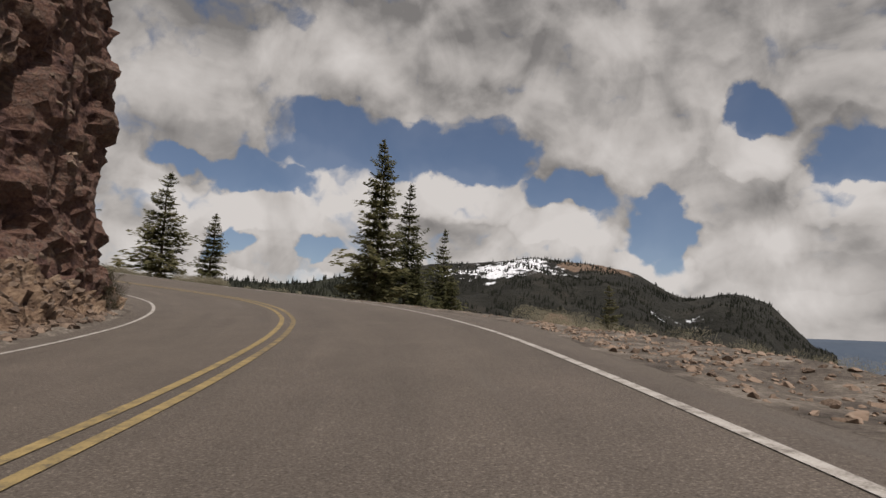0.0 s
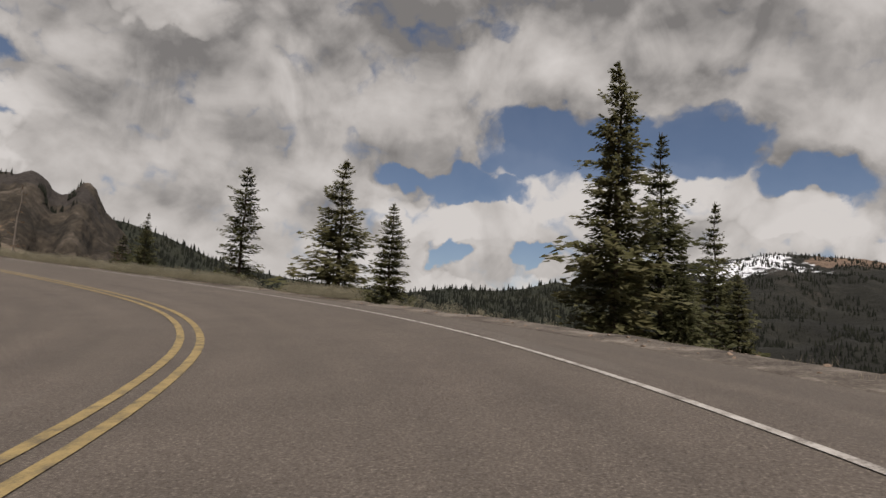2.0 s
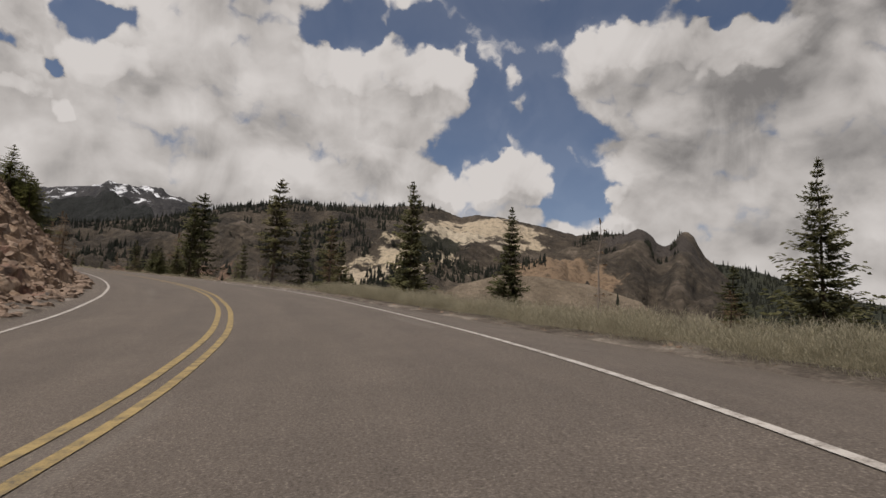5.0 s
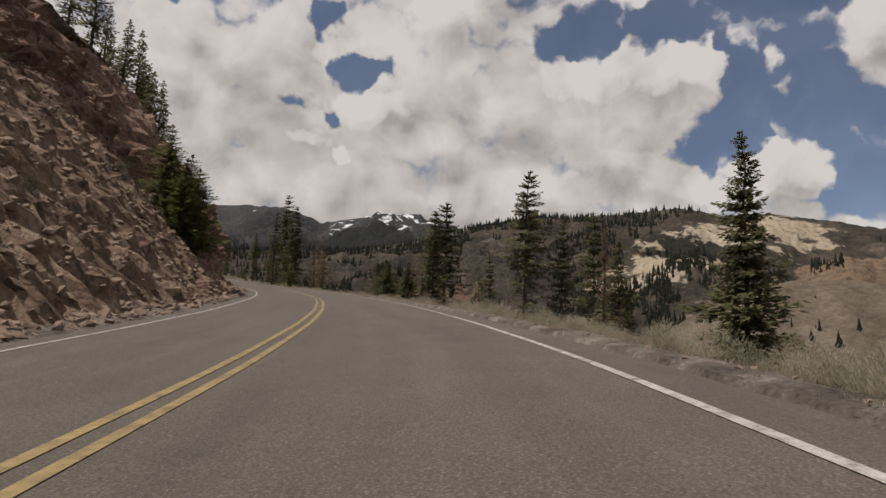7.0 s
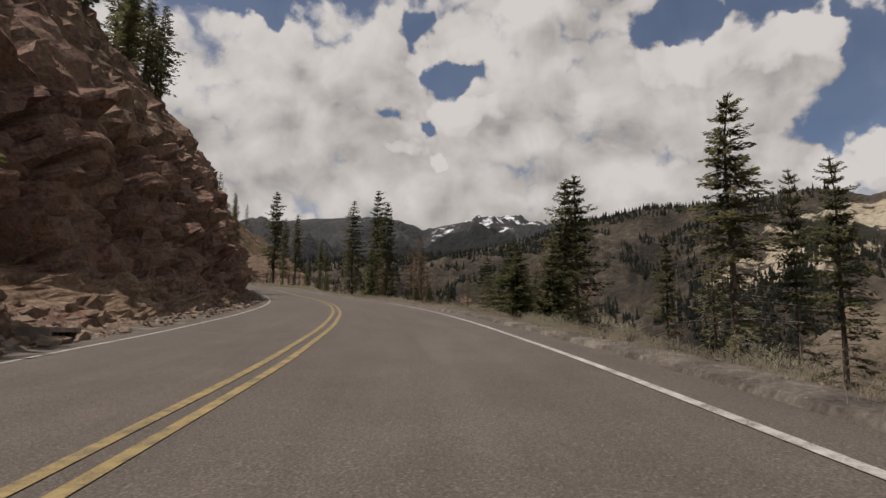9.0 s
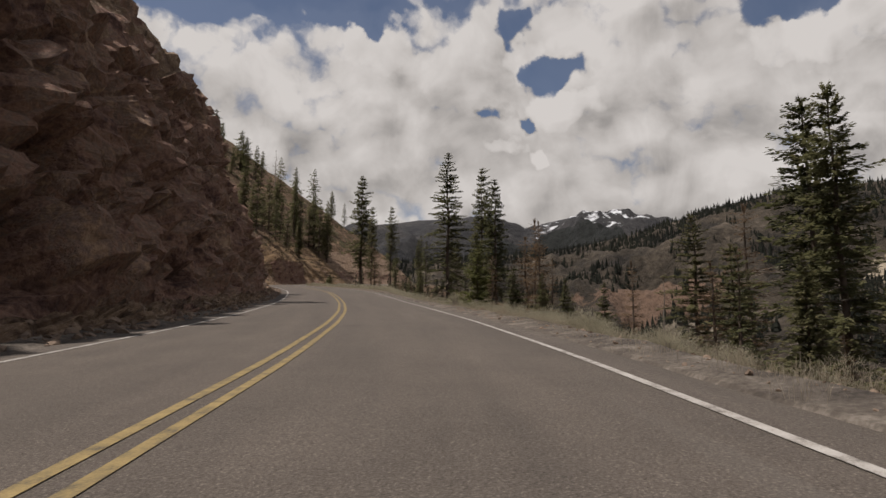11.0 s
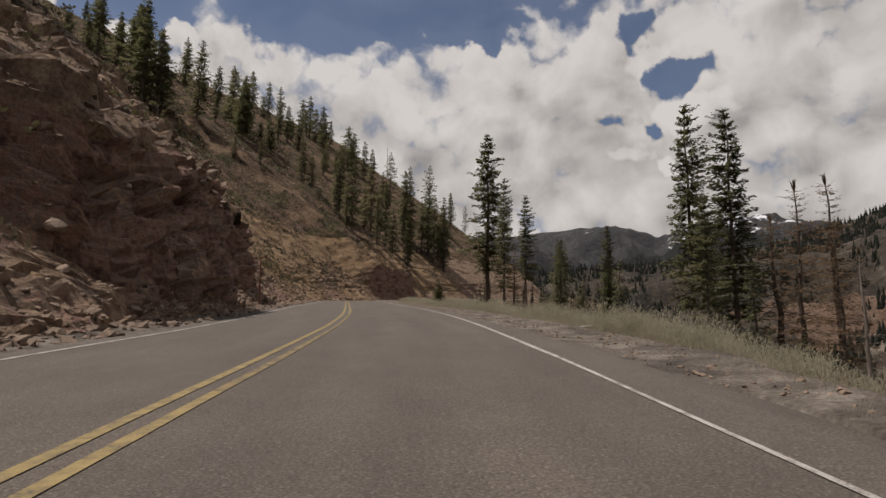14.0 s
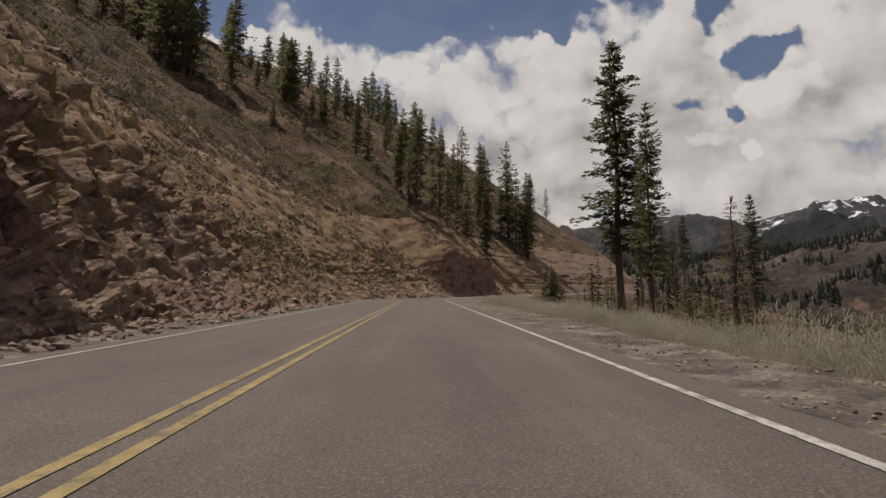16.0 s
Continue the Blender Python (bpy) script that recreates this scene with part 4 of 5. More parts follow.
# ---- trees ----
def tube(verts, faces, path, radii, sides=7):
    start = len(verts)
    for i, (p, r) in enumerate(zip(path, radii)):
        a = Vector(path[min(i + 1, len(path) - 1)]) - Vector(path[max(i - 1, 0)])
        u = a.orthogonal().normalized()
        v = a.normalized().cross(u)
        for k in range(sides):
            t = 2 * math.pi * k / sides
            verts.append(Vector(p) + r * (math.cos(t) * u + math.sin(t) * v))
    for i in range(len(path) - 1):
        for k in range(sides):
            a, b = start + i * sides + k, start + i * sides + (k + 1) % sides
            faces.append((a, b, b + sides, a + sides))


def spray(verts, faces, p, way, size, width, rng):
    """A flat tuft of needles: two bent leaf-shaped quads."""
    way = way.normalized()
    side = way.cross(Vector((0, 0, 1)))
    if side.length < 0.1:
        side = Vector((1, 0, 0))
    side = (side.normalized() + Vector((rng.uniform(-0.3, 0.3), rng.uniform(-0.3, 0.3), rng.uniform(-0.9, 0.9)))).normalized()
    n = len(verts)
    tip = p + way * size + Vector((0, 0, rng.uniform(-0.18, 0.1) * size))
    mid = p + way * size * rng.uniform(0.35, 0.6)
    verts.extend([p, mid + side * width, tip, mid - side * width])
    faces.append((n, n + 1, n + 2, n + 3))


def conifer(name, height, spread, seed, whorls, boughs, sprays, bare=0.1, gaps=0.12, taper=0.9, droop=0.35, needles=None, dead=False, snags=0.0, slim=0.2, fine=1.0, label="", group=""):
    """A conifer at the origin: an Empty with a trunk and a crown of drooping feathered boughs."""
    rng = random.Random(seed)
    root = tagged(new(name), label, "tree", group)
    tv, tf, dv, df, cv, cf = [], [], [], [], [], []
    bend = [Vector((0, 0, 0))]
    for k in range(1, 9):
        bend.append(Vector((0.012 * height * rng.uniform(-1, 1) * k / 8, 0.012 * height * rng.uniform(-1, 1) * k / 8, height * k / 8)))
    r0 = 0.013 * height + 0.02
    tube(tv, tf, bend, [r0 * (1.25 if k == 0 else 1 - 0.92 * k / 8) for k in range(9)], 8)

    def axis(f):
        k = min(7, int(f * 8))
        return bend[k].lerp(bend[k + 1], f * 8 - k)

    steps = (0, 0.35, 0.7, 1.0)
    lop = rng.uniform(0, 6.3)
    for w in range(whorls):
        f = bare + (1 - bare) * ((w + rng.random() * 0.9) / whorls)
        prof = ((1 - f) / (1 - bare)) ** taper
        low = min(1.0, 0.6 + (f - bare) * 2.5)
        ring = rng.uniform(0.72, 1.1)
        for b in range(boughs):
            if rng.random() < gaps:
                continue
            a = 2 * math.pi * (b + rng.random()) / boughs + w * 1.3
            length = spread * height * (0.03 + prof * low) * ring * rng.uniform(0.55, 1.22) * (1 + 0.14 * math.cos(a - lop)) * (0.92 + 0.55 * noise.noise((1.3 * math.cos(a) + seed, 1.3 * math.sin(a), f * 9.0)))
            sag = droop * rng.uniform(0.5, 1.3) * (1.15 - f)
            base = axis(f)
            out = Vector((math.cos(a), math.sin(a), 0))
            pts = [base + out * length * q + Vector((0, 0, length * (0.22 * q * (f + 0.1) - sag * q * q + 0.12 * q ** 3))) for q in steps]
            thick = [max(0.005, 0.011 * length + 0.004) * (1 - 0.8 * q) for q in steps]
            if dead or (snags and f < 0.55 and rng.random() < snags * (1.9 - 2.4 * f)):
                tube(dv, df, pts, thick, 3)
                for k in range(4):
                    q = rng.uniform(0.3, 0.9)
                    p0 = base.lerp(pts[3], q) + Vector((0, 0, 0.1 * length * (0.5 - q)))
                    side = Vector((math.cos(a + rng.choice((-1, 1)) * rng.uniform(0.5, 1.0)), math.sin(a + rng.choice((-1, 1)) * rng.uniform(0.5, 1.0)), rng.uniform(-0.7, 0.1)))
                    tube(dv, df, [p0, p0 + side * length * rng.uniform(0.15, 0.35)], [thick[2], 0.003], 3)
                if rng.random() > 0.2:
                    continue
            elif rng.random() < 0.3:
                tube(tv, tf, pts, thick, 3)
            size = fine * (0.2 * length + 0.016 * height * (0.35 + 0.65 * min(1.0, 2.2 * prof))) * rng.uniform(0.85, 1.2)
            for k in range(sprays):
                q = 0.1 + 0.9 * (k + rng.random()) / sprays
                i = min(2, int(q / 0.35))
                p = pts[i].lerp(pts[i + 1], (q - 0.35 * i) / 0.35 if i < 2 else (q - 0.7) / 0.3)
                turn = (1 if k % 2 else -1) * rng.uniform(0.35, 1.15) * (1.2 - q * 0.75)
                way = Vector((math.cos(a + turn), math.sin(a + turn), rng.uniform(-0.3, 0.22)))
                spray(cv, cf, p + Vector((0, 0, rng.gauss(0, 0.2) * size)), way, size * (1.2 - 0.55 * q), size * slim, rng)
    for k in range(6):
        spray(cv, cf, axis(0.945), Vector((rng.uniform(-0.22, 0.22), rng.uniform(-0.22, 0.22), 1)), 0.06 * height, 0.004 * height, rng)
    mesh_object("trunk", tv, tf, M_DEAD if dead else M_BARK, root, smooth=True)
    if df:
        mesh_object("dead_limb", dv, df, M_DEAD, root, label="" if dead else "bare grey-brown dead branches", kind="stuff")
    if cf:
        mesh_object("crown", cv, cf, needles or M_NEEDLE, root)
    return root


KINDS = {
    "fir": dict(height=16, spread=0.2, seed=11, whorls=54, boughs=9, sprays=26, fine=0.86, gaps=0.08, taper=0.8, droop=0.3, bare=0.02, slim=0.17, label="tall dense dark green fir on the valley slope"),
    "fir_b": dict(height=13, spread=0.27, seed=23, whorls=46, boughs=9, sprays=26, fine=0.86, gaps=0.14, taper=0.85, droop=0.2, bare=0.04, slim=0.17, label="dark green fir with ragged drooping boughs"),
    "hemlock": dict(height=18, spread=0.15, seed=37, whorls=50, boughs=7, sprays=36, fine=0.62, gaps=0.24, taper=0.5, droop=0.4, bare=0.26, snags=0.2, slim=0.18, label="tall open conifer with drooping tiered boughs"),
    "snaggy": dict(height=18, spread=0.16, seed=41, whorls=56, boughs=7, sprays=36, fine=0.62, gaps=0.16, taper=0.5, droop=0.5, bare=0.04, snags=0.85, slim=0.18, label="tall conifer with bare dead lower branches"),
    "veteran": dict(height=18, spread=0.17, seed=43, whorls=58, boughs=7, sprays=84, fine=0.36, gaps=0.2, taper=0.5, droop=0.5, bare=0.05, snags=0.6, slim=0.2, label="tall old conifer with ragged boughs and dead limbs"),
    "cliff_fir": dict(height=6.5, spread=0.29, seed=29, whorls=40, boughs=9, sprays=52, fine=0.5, gaps=0.1, taper=0.8, droop=0.22, bare=0.01, slim=0.18, needles="young", label="bushy olive-green fir at the foot of the cliff"),
    "young": dict(height=2.6, spread=0.28, seed=53, whorls=16, boughs=7, sprays=12, gaps=0.12, taper=0.85, droop=0.12, bare=0.03, needles="young", label="young green conifer at the road's edge"),
    "dense": dict(height=6, spread=0.3, seed=59, whorls=30, boughs=9, sprays=22, gaps=0.05, taper=0.7, droop=0.26, bare=0.0, needles="young", slim=0.17, label="bushy bright green conifer beside the shoulder"),
    "dead": dict(height=12, spread=0.12, seed=61, whorls=26, boughs=5, sprays=4, gaps=0.25, taper=0.5, droop=0.3, bare=0.12, dead=True, needles="dry", label="bare dead conifer with grey branches"),
    "dry": dict(height=10, spread=0.15, seed=67, whorls=36, boughs=7, sprays=12, fine=0.6, slim=0.15, gaps=0.2, taper=0.6, droop=0.35, bare=0.1, needles="dry", snags=0.25, label="brown dying conifer with thinning needles"),
    "slim": dict(height=14, spread=0.14, seed=71, whorls=26, boughs=6, sprays=8, gaps=0.08, taper=0.6, droop=0.36, bare=0.06, slim=0.24, label="slim dark conifer on the hillside"),
    "slim_b": dict(height=12, spread=0.165, seed=73, whorls=26, boughs=6, sprays=9, gaps=0.16, taper=0.62, droop=0.36, bare=0.07, slim=0.24, label="slim ragged dark conifer on the hillside"),
    "hill": dict(height=16, spread=0.15, seed=79, whorls=32, boughs=6, sprays=11, gaps=0.1, taper=0.55, droop=0.4, bare=0.1, snags=0.12, slim=0.22, label="dark conifer with a full ragged crown on the hill"),
}
NEEDLES = {"young": M_NEEDLE_YOUNG, "dry": M_NEEDLE_DRY}
made_trees = {}
tree_rng = random.Random(5)


def tree(kind, x, y, z, height, group="", wide=1.0):
    spec = dict(KINDS[kind])
    turn = tree_rng.uniform(0, 360)
    k = height / spec["height"]
    m = pose(x, y, z - 0.1, 0, 0, turn) @ Matrix.Diagonal((k * wide, k * wide, k, 1))
    if kind not in made_trees:
        spec["needles"] = NEEDLES.get(spec.get("needles"), M_NEEDLE)
        made_trees[kind] = conifer("conifer_tree" if kind != "dead" else "dead_tree", group=group, **spec)
        made_trees[kind].matrix_basis = m
        return made_trees[kind]
    src = made_trees[kind]
    was = src.matrix_basis.copy()
    src.matrix_basis = Matrix()
    ob = copy_thing(src, m)
    src.matrix_basis = was
    if group:
        ob["group"] = group
    return ob


def slope_tree(kind, x, y, top, group="trees on the valley slope", wide=1.0):
    """A tree on the valley side whose tip reaches the height top."""
    s, d = station(x, y)
    z = ground_right(s, -d) if d < 0 else ground_left(s, d)
    return tree(kind, x, y, z, top - z, group, wide)


# the trees that stand out along the valley side: kind, place, height of the tip, breadth
TREES_BEND = [
    ("fir", -5.3, 50.1, 15.8, 1.0), ("fir_b", -3.1, 55.8, 13.6, 0.85), ("fir_b", 0.3, 61.5, 10.5, 0.75), ("fir", -2.0, 53.0, 6.5, 0.9),
    ("fir", 1.2, 57.5, 5.5, 1.1), ("hemlock", -34.3, 57.8, 12.9, 1.1), ("fir_b", -29.3, 64.6, 15.3, 1.15), ("fir", -22.1, 59.3, 10.2, 1.15),
    ("fir_b", -27.5, 41.6, 6.1, 0.85), ("fir", -47.3, 45.1, 9.3, 0.85), ("fir_b", -49.0, 60.3, 7.8, 1.2), ("dead", -59.8, 58.0, 12.2, 0.9),
    ("fir_b", 14.0, 51.0, 4.9, 0.9), ("dry", -38.2, 49.8, 5.0, 1.7), ("dense", -39.4, 51.0, 4.4, 1.0),
]
TREES_CURVE = [
    ("snaggy", -113.2, 37.3, 24.8, 1.1), ("hemlock", -132.5, 24.6, 23.5, 1.0), ("snaggy", -119.4, 46.1, 21.2, 0.9), ("snaggy", -114.4, 41.6, 19.1, 0.7),
    ("fir", -78.5, 48.5, 18.0, 0.9), ("dry", -91.5, 42.5, 14.6, 1.0), ("fir_b", -95.5, 44.5, 13.8, 0.9), ("fir_b", -93.7, 24.3, 11.0, 1.25),
    ("fir_b", -96.3, 25.8, 11.3, 1.3), ("fir_b", -98.8, 23.2, 11.8, 1.3), ("fir_b", -106.0, 24.0, 11.0, 0.9), ("fir", -119.0, 24.5, 12.0, 1.0),
    ("fir", -122.5, 21.5, 12.4, 1.1), ("snaggy", -116.0, 33.0, 15.0, 0.8), ("dead", -132.5, 35.6, 14.5, 0.9), ("veteran", -127.5, 16.9, 15.4, 1.1),
    ("snaggy", -131.5, 18.9, 14.2, 1.2), ("dry", -124.0, 17.8, 12.3, 1.3), ("dense", -126.9, 4.5, 14.2, 0.95), ("fir", -130.0, 5.8, 13.2, 1.1),
]
TREES_STRAIGHT = [
    ("veteran", -134.9, -1.0, 23.1, 1.0), ("snaggy", -148.5, -3.8, 19.0, 1.0), ("dry", -162.8, -7.1, 18.5, 1.2), ("dry", -172.0, -2.0, 19.0, 1.1),
    ("dry", -152.3, 20.7, 20.7, 1.1), ("snaggy", -147.1, 25.2, 28.2, 1.1), ("fir_b", -137.0, 10.5, 12.6, 0.8), ("dry", -141.0, 12.0, 14.5, 0.9),
    ("fir", -144.5, 6.0, 13.6, 0.9), ("dead", -137.5, 14.5, 13.0, 0.9), ("fir_b", -152.0, 2.0, 15.0, 0.9), ("snaggy", -168.0, -14.0, 22.0, 0.9),
    ("fir", -173.0, -22.0, 18.5, 1.0), ("fir_b", -177.5, -26.0, 18.0, 1.0),
]
TREES_FAR = [
    ("hemlock", -197.1, -46.9, 41.0, 1.0), ("hemlock", -195.6, -43.6, 34.0, 0.7), ("hemlock", -201.1, -22.6, 41.0, 0.8), ("hemlock", -191.5, -16.5, 35.9, 0.9),
    ("dry", -200.6, -12.1, 30.1, 1.1), ("dry", -191.0, -8.6, 27.9, 1.1), ("hemlock", -247.0, -67.5, 46.0, 0.8), ("snaggy", -262.0, -66.0, 38.5, 0.8),
    ("hemlock", -257.3, -52.9, 39.4, 0.8), ("snaggy", -199.9, -21.1, 21.5, 0.9), ("dry", -203.5, -14.5, 27.5, 1.6), ("slim", -330, -98, 52, 1.1),
    ("slim_b", -318, -90, 47, 1.2),
]
for kind, x, y, top, wide in TREES_BEND + TREES_CURVE + TREES_STRAIGHT + TREES_FAR:
    slope_tree(kind, x, y, top, wide=wide)
for kind, x, y, h, wide in [
    ("young", -41.8, 40.2, 1.3, 1.0), 
    ("fir_b", -183.6, -45.0, 3.4, 1.2), ("fir_b", -185.2, -46.4, 3.1, 1.2), ("fir_b", -182.0, -44.0, 2.5, 1.2), ("fir_b", -131.5, 3.2, 3.0, 1.1), ("fir_b", -134.0, 5.5, 4.2, 1.0), ("dead", -130.5, 8.0, 3.8, 1.0), ("fir_b", -137.5, 3.5, 3.6, 1.0), ("dry", -133.0, 9.0, 4.5, 1.0),
    ("young", -24.5, 43.5, 1.9, 1.4), ("young", -134, 0.5, 2.6, 1.1), ("young", -139.5, 1.5, 2.4, 1.2), ("young", -129.5, 7.5, 1.8, 1.1),
    ("young", -185.5, -41.0, 2.4, 1.2), ("young", -188.5, -41.5, 2.8, 1.1), ("young", -191.0, -38.0, 2.6, 1.1),
]:
    s, d = station(x, y)
    tree(kind, x, y, ground_right(s, -d), h, "young conifers along the shoulder", wide)

# trees on the hill above the cliffs
for kind, x, y, top, wide in [
    ("hill", -110.4, -9.8, 36.3, 1.2), ("slim_b", -108.0, -9.0, 33.5, 1.2), ("hill", -118.0, -20.5, 44.5, 1.2), ("slim_b", -105.5, -10.5, 35.0, 1.5), ("hill", -100.0, -4.0, 32.0, 1.5), ("slim_b", -92, -3, 30.5, 1.3),
    ("hill", -204.0, -154.3, 99.1, 1.2), ("hill", -204.2, -177.6, 109.0, 1.5), ("hill", -214.0, -171.5, 112.0, 1.5), ("hill", -208.5, -174.5, 106.0, 1.4), ("slim_b", -201.0, -158.5, 95.0, 1.4), ("hill", -217.5, -168.0, 103.0, 1.4), ("slim_b", -214.4, -167.0, 96.8, 1.3), ("hill", -221.2, -161.2, 98.0, 1.2), ("hill", -199.5, -176.0, 103.0, 1.4), ("hill", -226.5, -116.7, 63.0, 1.1), ("slim_b", -221.7, -136.4, 61.8, 1.1),
    ("hill", -286.4, -158.3, 84.4, 1.2), ("slim_b", -292.6, -145.1, 82.3, 1.2), ("hill", -304.2, -176.8, 90.8, 1.2), ("hill", -309.0, -169.0, 92.4, 1.2), ("dead", -319.9, -170.3, 96.0, 1.0), ("slim_b", -314.8, -144.1, 82.9, 1.3), ("hill", -327.5, -164.0, 89.0, 1.2),
    ("hill", -335.3, -191.6, 100.0, 1.2), ("slim_b", -357.0, -163.2, 84.1, 1.2), ("hill", -342.4, -153.1, 79.1, 1.1), ("slim_b", -362.0, -158.6, 78.1, 1.1),
]:
    s, d = station(x, y)
    z = ground_left(s, max(d, 6.5))
    h = min(26.0, max(7.0, top - z))
    tree(kind, x, y, max(z, top - h), h, "conifers on the hill", wide)
rng = random.Random(77)
for k in range(150):
    s, v = rng.uniform(212, 400), rng.uniform(0.35, 1.0)
    top = left_top(s)
    d = 14 + (top * 0.8 - 14) * v
    if noise.noise((s * 0.05, d * 0.06, 1)) < (0.36 if s < 275 else 0.08):
        continue
    p = on_road(s, d)
    tree(rng.choice(("hill", "slim_b", "hill")), p.x, p.y, ground_left(s, d), rng.uniform(7, 19), "conifers on the hill", rng.uniform(1.1, 1.7))
# the tall group where the road bends out of sight
for k in range(24):
    s, d = rng.uniform(286, 345), rng.uniform(14, 30)
    p = on_road(s, d)
    tree("hill", p.x, p.y, ground_left(s, d) - 0.2, rng.uniform(12, 21), "conifers on the hill", rng.uniform(0.85, 1.2))
# a clump of tall ones high on the slope, and single small ones below it
for s, d, hgt, wide in ((275, 57, 20, 1.3), (280.5, 53, 20, 1.15), (274, 67, 15, 1.4), (277, 63, 18, 1.3), (273, 58.5, 21, 1.4), (277, 58, 17, 1.3), (284, 80, 12, 1.4), (272, 72, 12, 1.4), (279, 41, 6, 1.2), (283, 38, 6.5, 1.0), (295, 34, 10, 1.2), (268, 71, 11, 1.5)):
    p = on_road(s, d)
    tree("hill", p.x, p.y, ground_left(s, d) - 0.3, hgt, "conifers on the hill", wide)
# along the top of the first cliff, and at its foot
for s, d, hgt in ((130.5, 13, 7), (129, 13.8, 6.5), (131.8, 12.5, 5.5), (124, 15, 7.5), (122, 16, 6.5), (117, 18, 8), (113, 19, 7), (109, 20.5, 8), (104, 21, 9), (98, 24, 9)):
    p = on_road(s, d)
    tree("hill", p.x, p.y, ground_left(s, d) - 0.2, hgt, "conifers on the hill", 1.15)
for s, d, hgt in ((96.9, 8.2, 5.4), (95.3, 7.6, 4.6), (97.7, 9.2, 5.2), (93.9, 8.0, 4.3), (95.9, 9.2, 5.4)):
    p = on_road(s, d)
    tree("cliff_fir", p.x, p.y, ground_left(s, d) - 0.2, hgt, "firs at the foot of the cliff", 1.4)

# trees down the valley side: the nearer ones singly, those further down are joined below
FAR_SPOTS = []
for k in range(1050):
    s, d = rng.uniform(62, 360), 13 + 200 * rng.random() ** 1.3
    if s < 100 and d < 40 or noise.noise((s * 0.02, d * 0.03, 9)) < -0.3:
        continue
    p = on_road(s, -d)
    if min((Vector((x, y)) - p.xy).length for x, y in ((-113, 37), (-132, 25), (-197, -47), (-135, -1), (-128, 4))) < 5:
        continue
    kind = rng.choice(("slim", "slim_b", "dry", "dry", "dead", "slim_b"))
    hgt = rng.uniform(2.5, 7.5) if d < 50 else rng.uniform(6, 14)
    if d < 48 and s < 260:
        tree(kind, p.x, p.y, ground_right(s, d), hgt, "conifers down the valley side", rng.uniform(0.9, 1.4))
    else:
        FAR_SPOTS.append((Vector((p.x, p.y, ground_right(s, d))), hgt))
for k in range(70):
    s, d = rng.uniform(-10, 62), rng.uniform(38, 160)
    p = on_road(s, -d)
    FAR_SPOTS.append((Vector((p.x, p.y, ground_right(s, d))), rng.uniform(4, 9)))


def joined_trees(spots):
    """Conifers too far down to pick apart: a trunk and rings of ragged boughs each, in one mesh."""
    rng = random.Random(19)
    verts, faces = [], []
    for p, h in spots:
        full = rng.random() > 0.15
        tube(verts, faces, [p - Vector((0, 0, 0.5)), p + Vector((0, 0, h))], [0.012 * h + 0.03, 0.01], 4)
        r = h * rng.uniform(0.11, 0.19)
        rings = 18
        for w in range(rings):
            f = 0.08 + 0.9 * (w + rng.random() * 0.5) / rings
            for b in range(7):
                if rng.random() < (0.12 if full else 0.75):
                    continue
                a = rng.uniform(0, 6.3)
                way = Vector((math.cos(a), math.sin(a), -0.25))
                spray(verts, faces, p + Vector((0, 0, h * f)), way, r * (1.12 - f) ** 0.7 * rng.uniform(0.7, 1.25), r * 0.16, rng)
    return mesh_object("valley_trees", verts, faces, M_NEEDLE_FAR, label="dark conifers scattered down the valley side", category="trees", kind="stuff")


joined_trees(FAR_SPOTS)


# ---- far forests ----
def forest(name, mountain, count, low, high, size, seed, label, keep=None, mat=None):
    """Many small conifers over a mountainside, in one mesh."""
    rng = random.Random(seed)
    polys, vs = mountain.data.polygons, mountain.data.vertices
    verts, faces = [], []
    tries = 0
    while count and tries < 90000:
        tries += 1
        f = polys[rng.randrange(len(polys))]
        row = f.vertices[0] % (ROWS_PER[mountain.name]) / ROWS_PER[mountain.name]
        u, v = rng.random(), rng.random()
        q = [vs[i].co for i in f.vertices]
        c = q[0].lerp(q[1], u).lerp(q[3].lerp(q[2], u), v)
        if not low <= row <= high or (keep and not keep(c, row)):
            continue
        count -= 1
        h = size * (0.35 + 1.1 * rng.random() ** 1.6)
        r = h * rng.uniform(0.17, 0.3)
        for z0, z1, k in ((0.05, 0.5, 1.0), (0.3, 0.78, 0.75), (0.58, 1.0, 0.45)):
            n = len(verts)
            a0 = rng.random() * 6
            for j in range(4):
                a = a0 + j * 1.5708
                q = r * k * rng.uniform(0.7, 1.2)
                verts.append((c.x + q * math.cos(a), c.y + q * math.sin(a), c.z + h * (z0 + rng.uniform(-0.05, 0.05)) - 0.5))
            verts.append((c.x, c.y, c.z + h * z1))
            faces.extend((n + j, n + (j + 1) % 4, n + 4) for j in range(4))
    return mesh_object(name, verts, faces, mat or M_FOREST_SHADED, label=label, category="forest", kind="stuff")


ROWS_PER = {"mountain_ridge": 66, "mountain_spur": 46, "mountain_woods": 50, "mountain_snowy": 50, "mountain_peak": 50}


def patchy(scale, cut, seed):
    return lambda c, row: noise.noise((c.x * scale, c.y * scale, seed)) + 0.4 * noise.noise((c.x * scale * 3, c.y * scale * 3, seed)) > cut


PALE = far_point(66.5, 790, 142)


def ridge_cover(c, row):
    az = math.degrees(math.atan2(CENTRE.x - c.x, c.y - CENTRE.y))
    bare = (c - PALE).length < 130 or (az < 64 and row > 0.25 and noise.noise((c.x * 0.02, c.y * 0.02, 5)) < 0.28)
    return not bare and (row > 0.8 or noise.noise((c.x * 0.011, c.y * 0.011, 3)) + 0.7 * noise.noise((c.x * 0.04, c.y * 0.04, 3)) > (0.12 if row < 0.75 else 0.2))


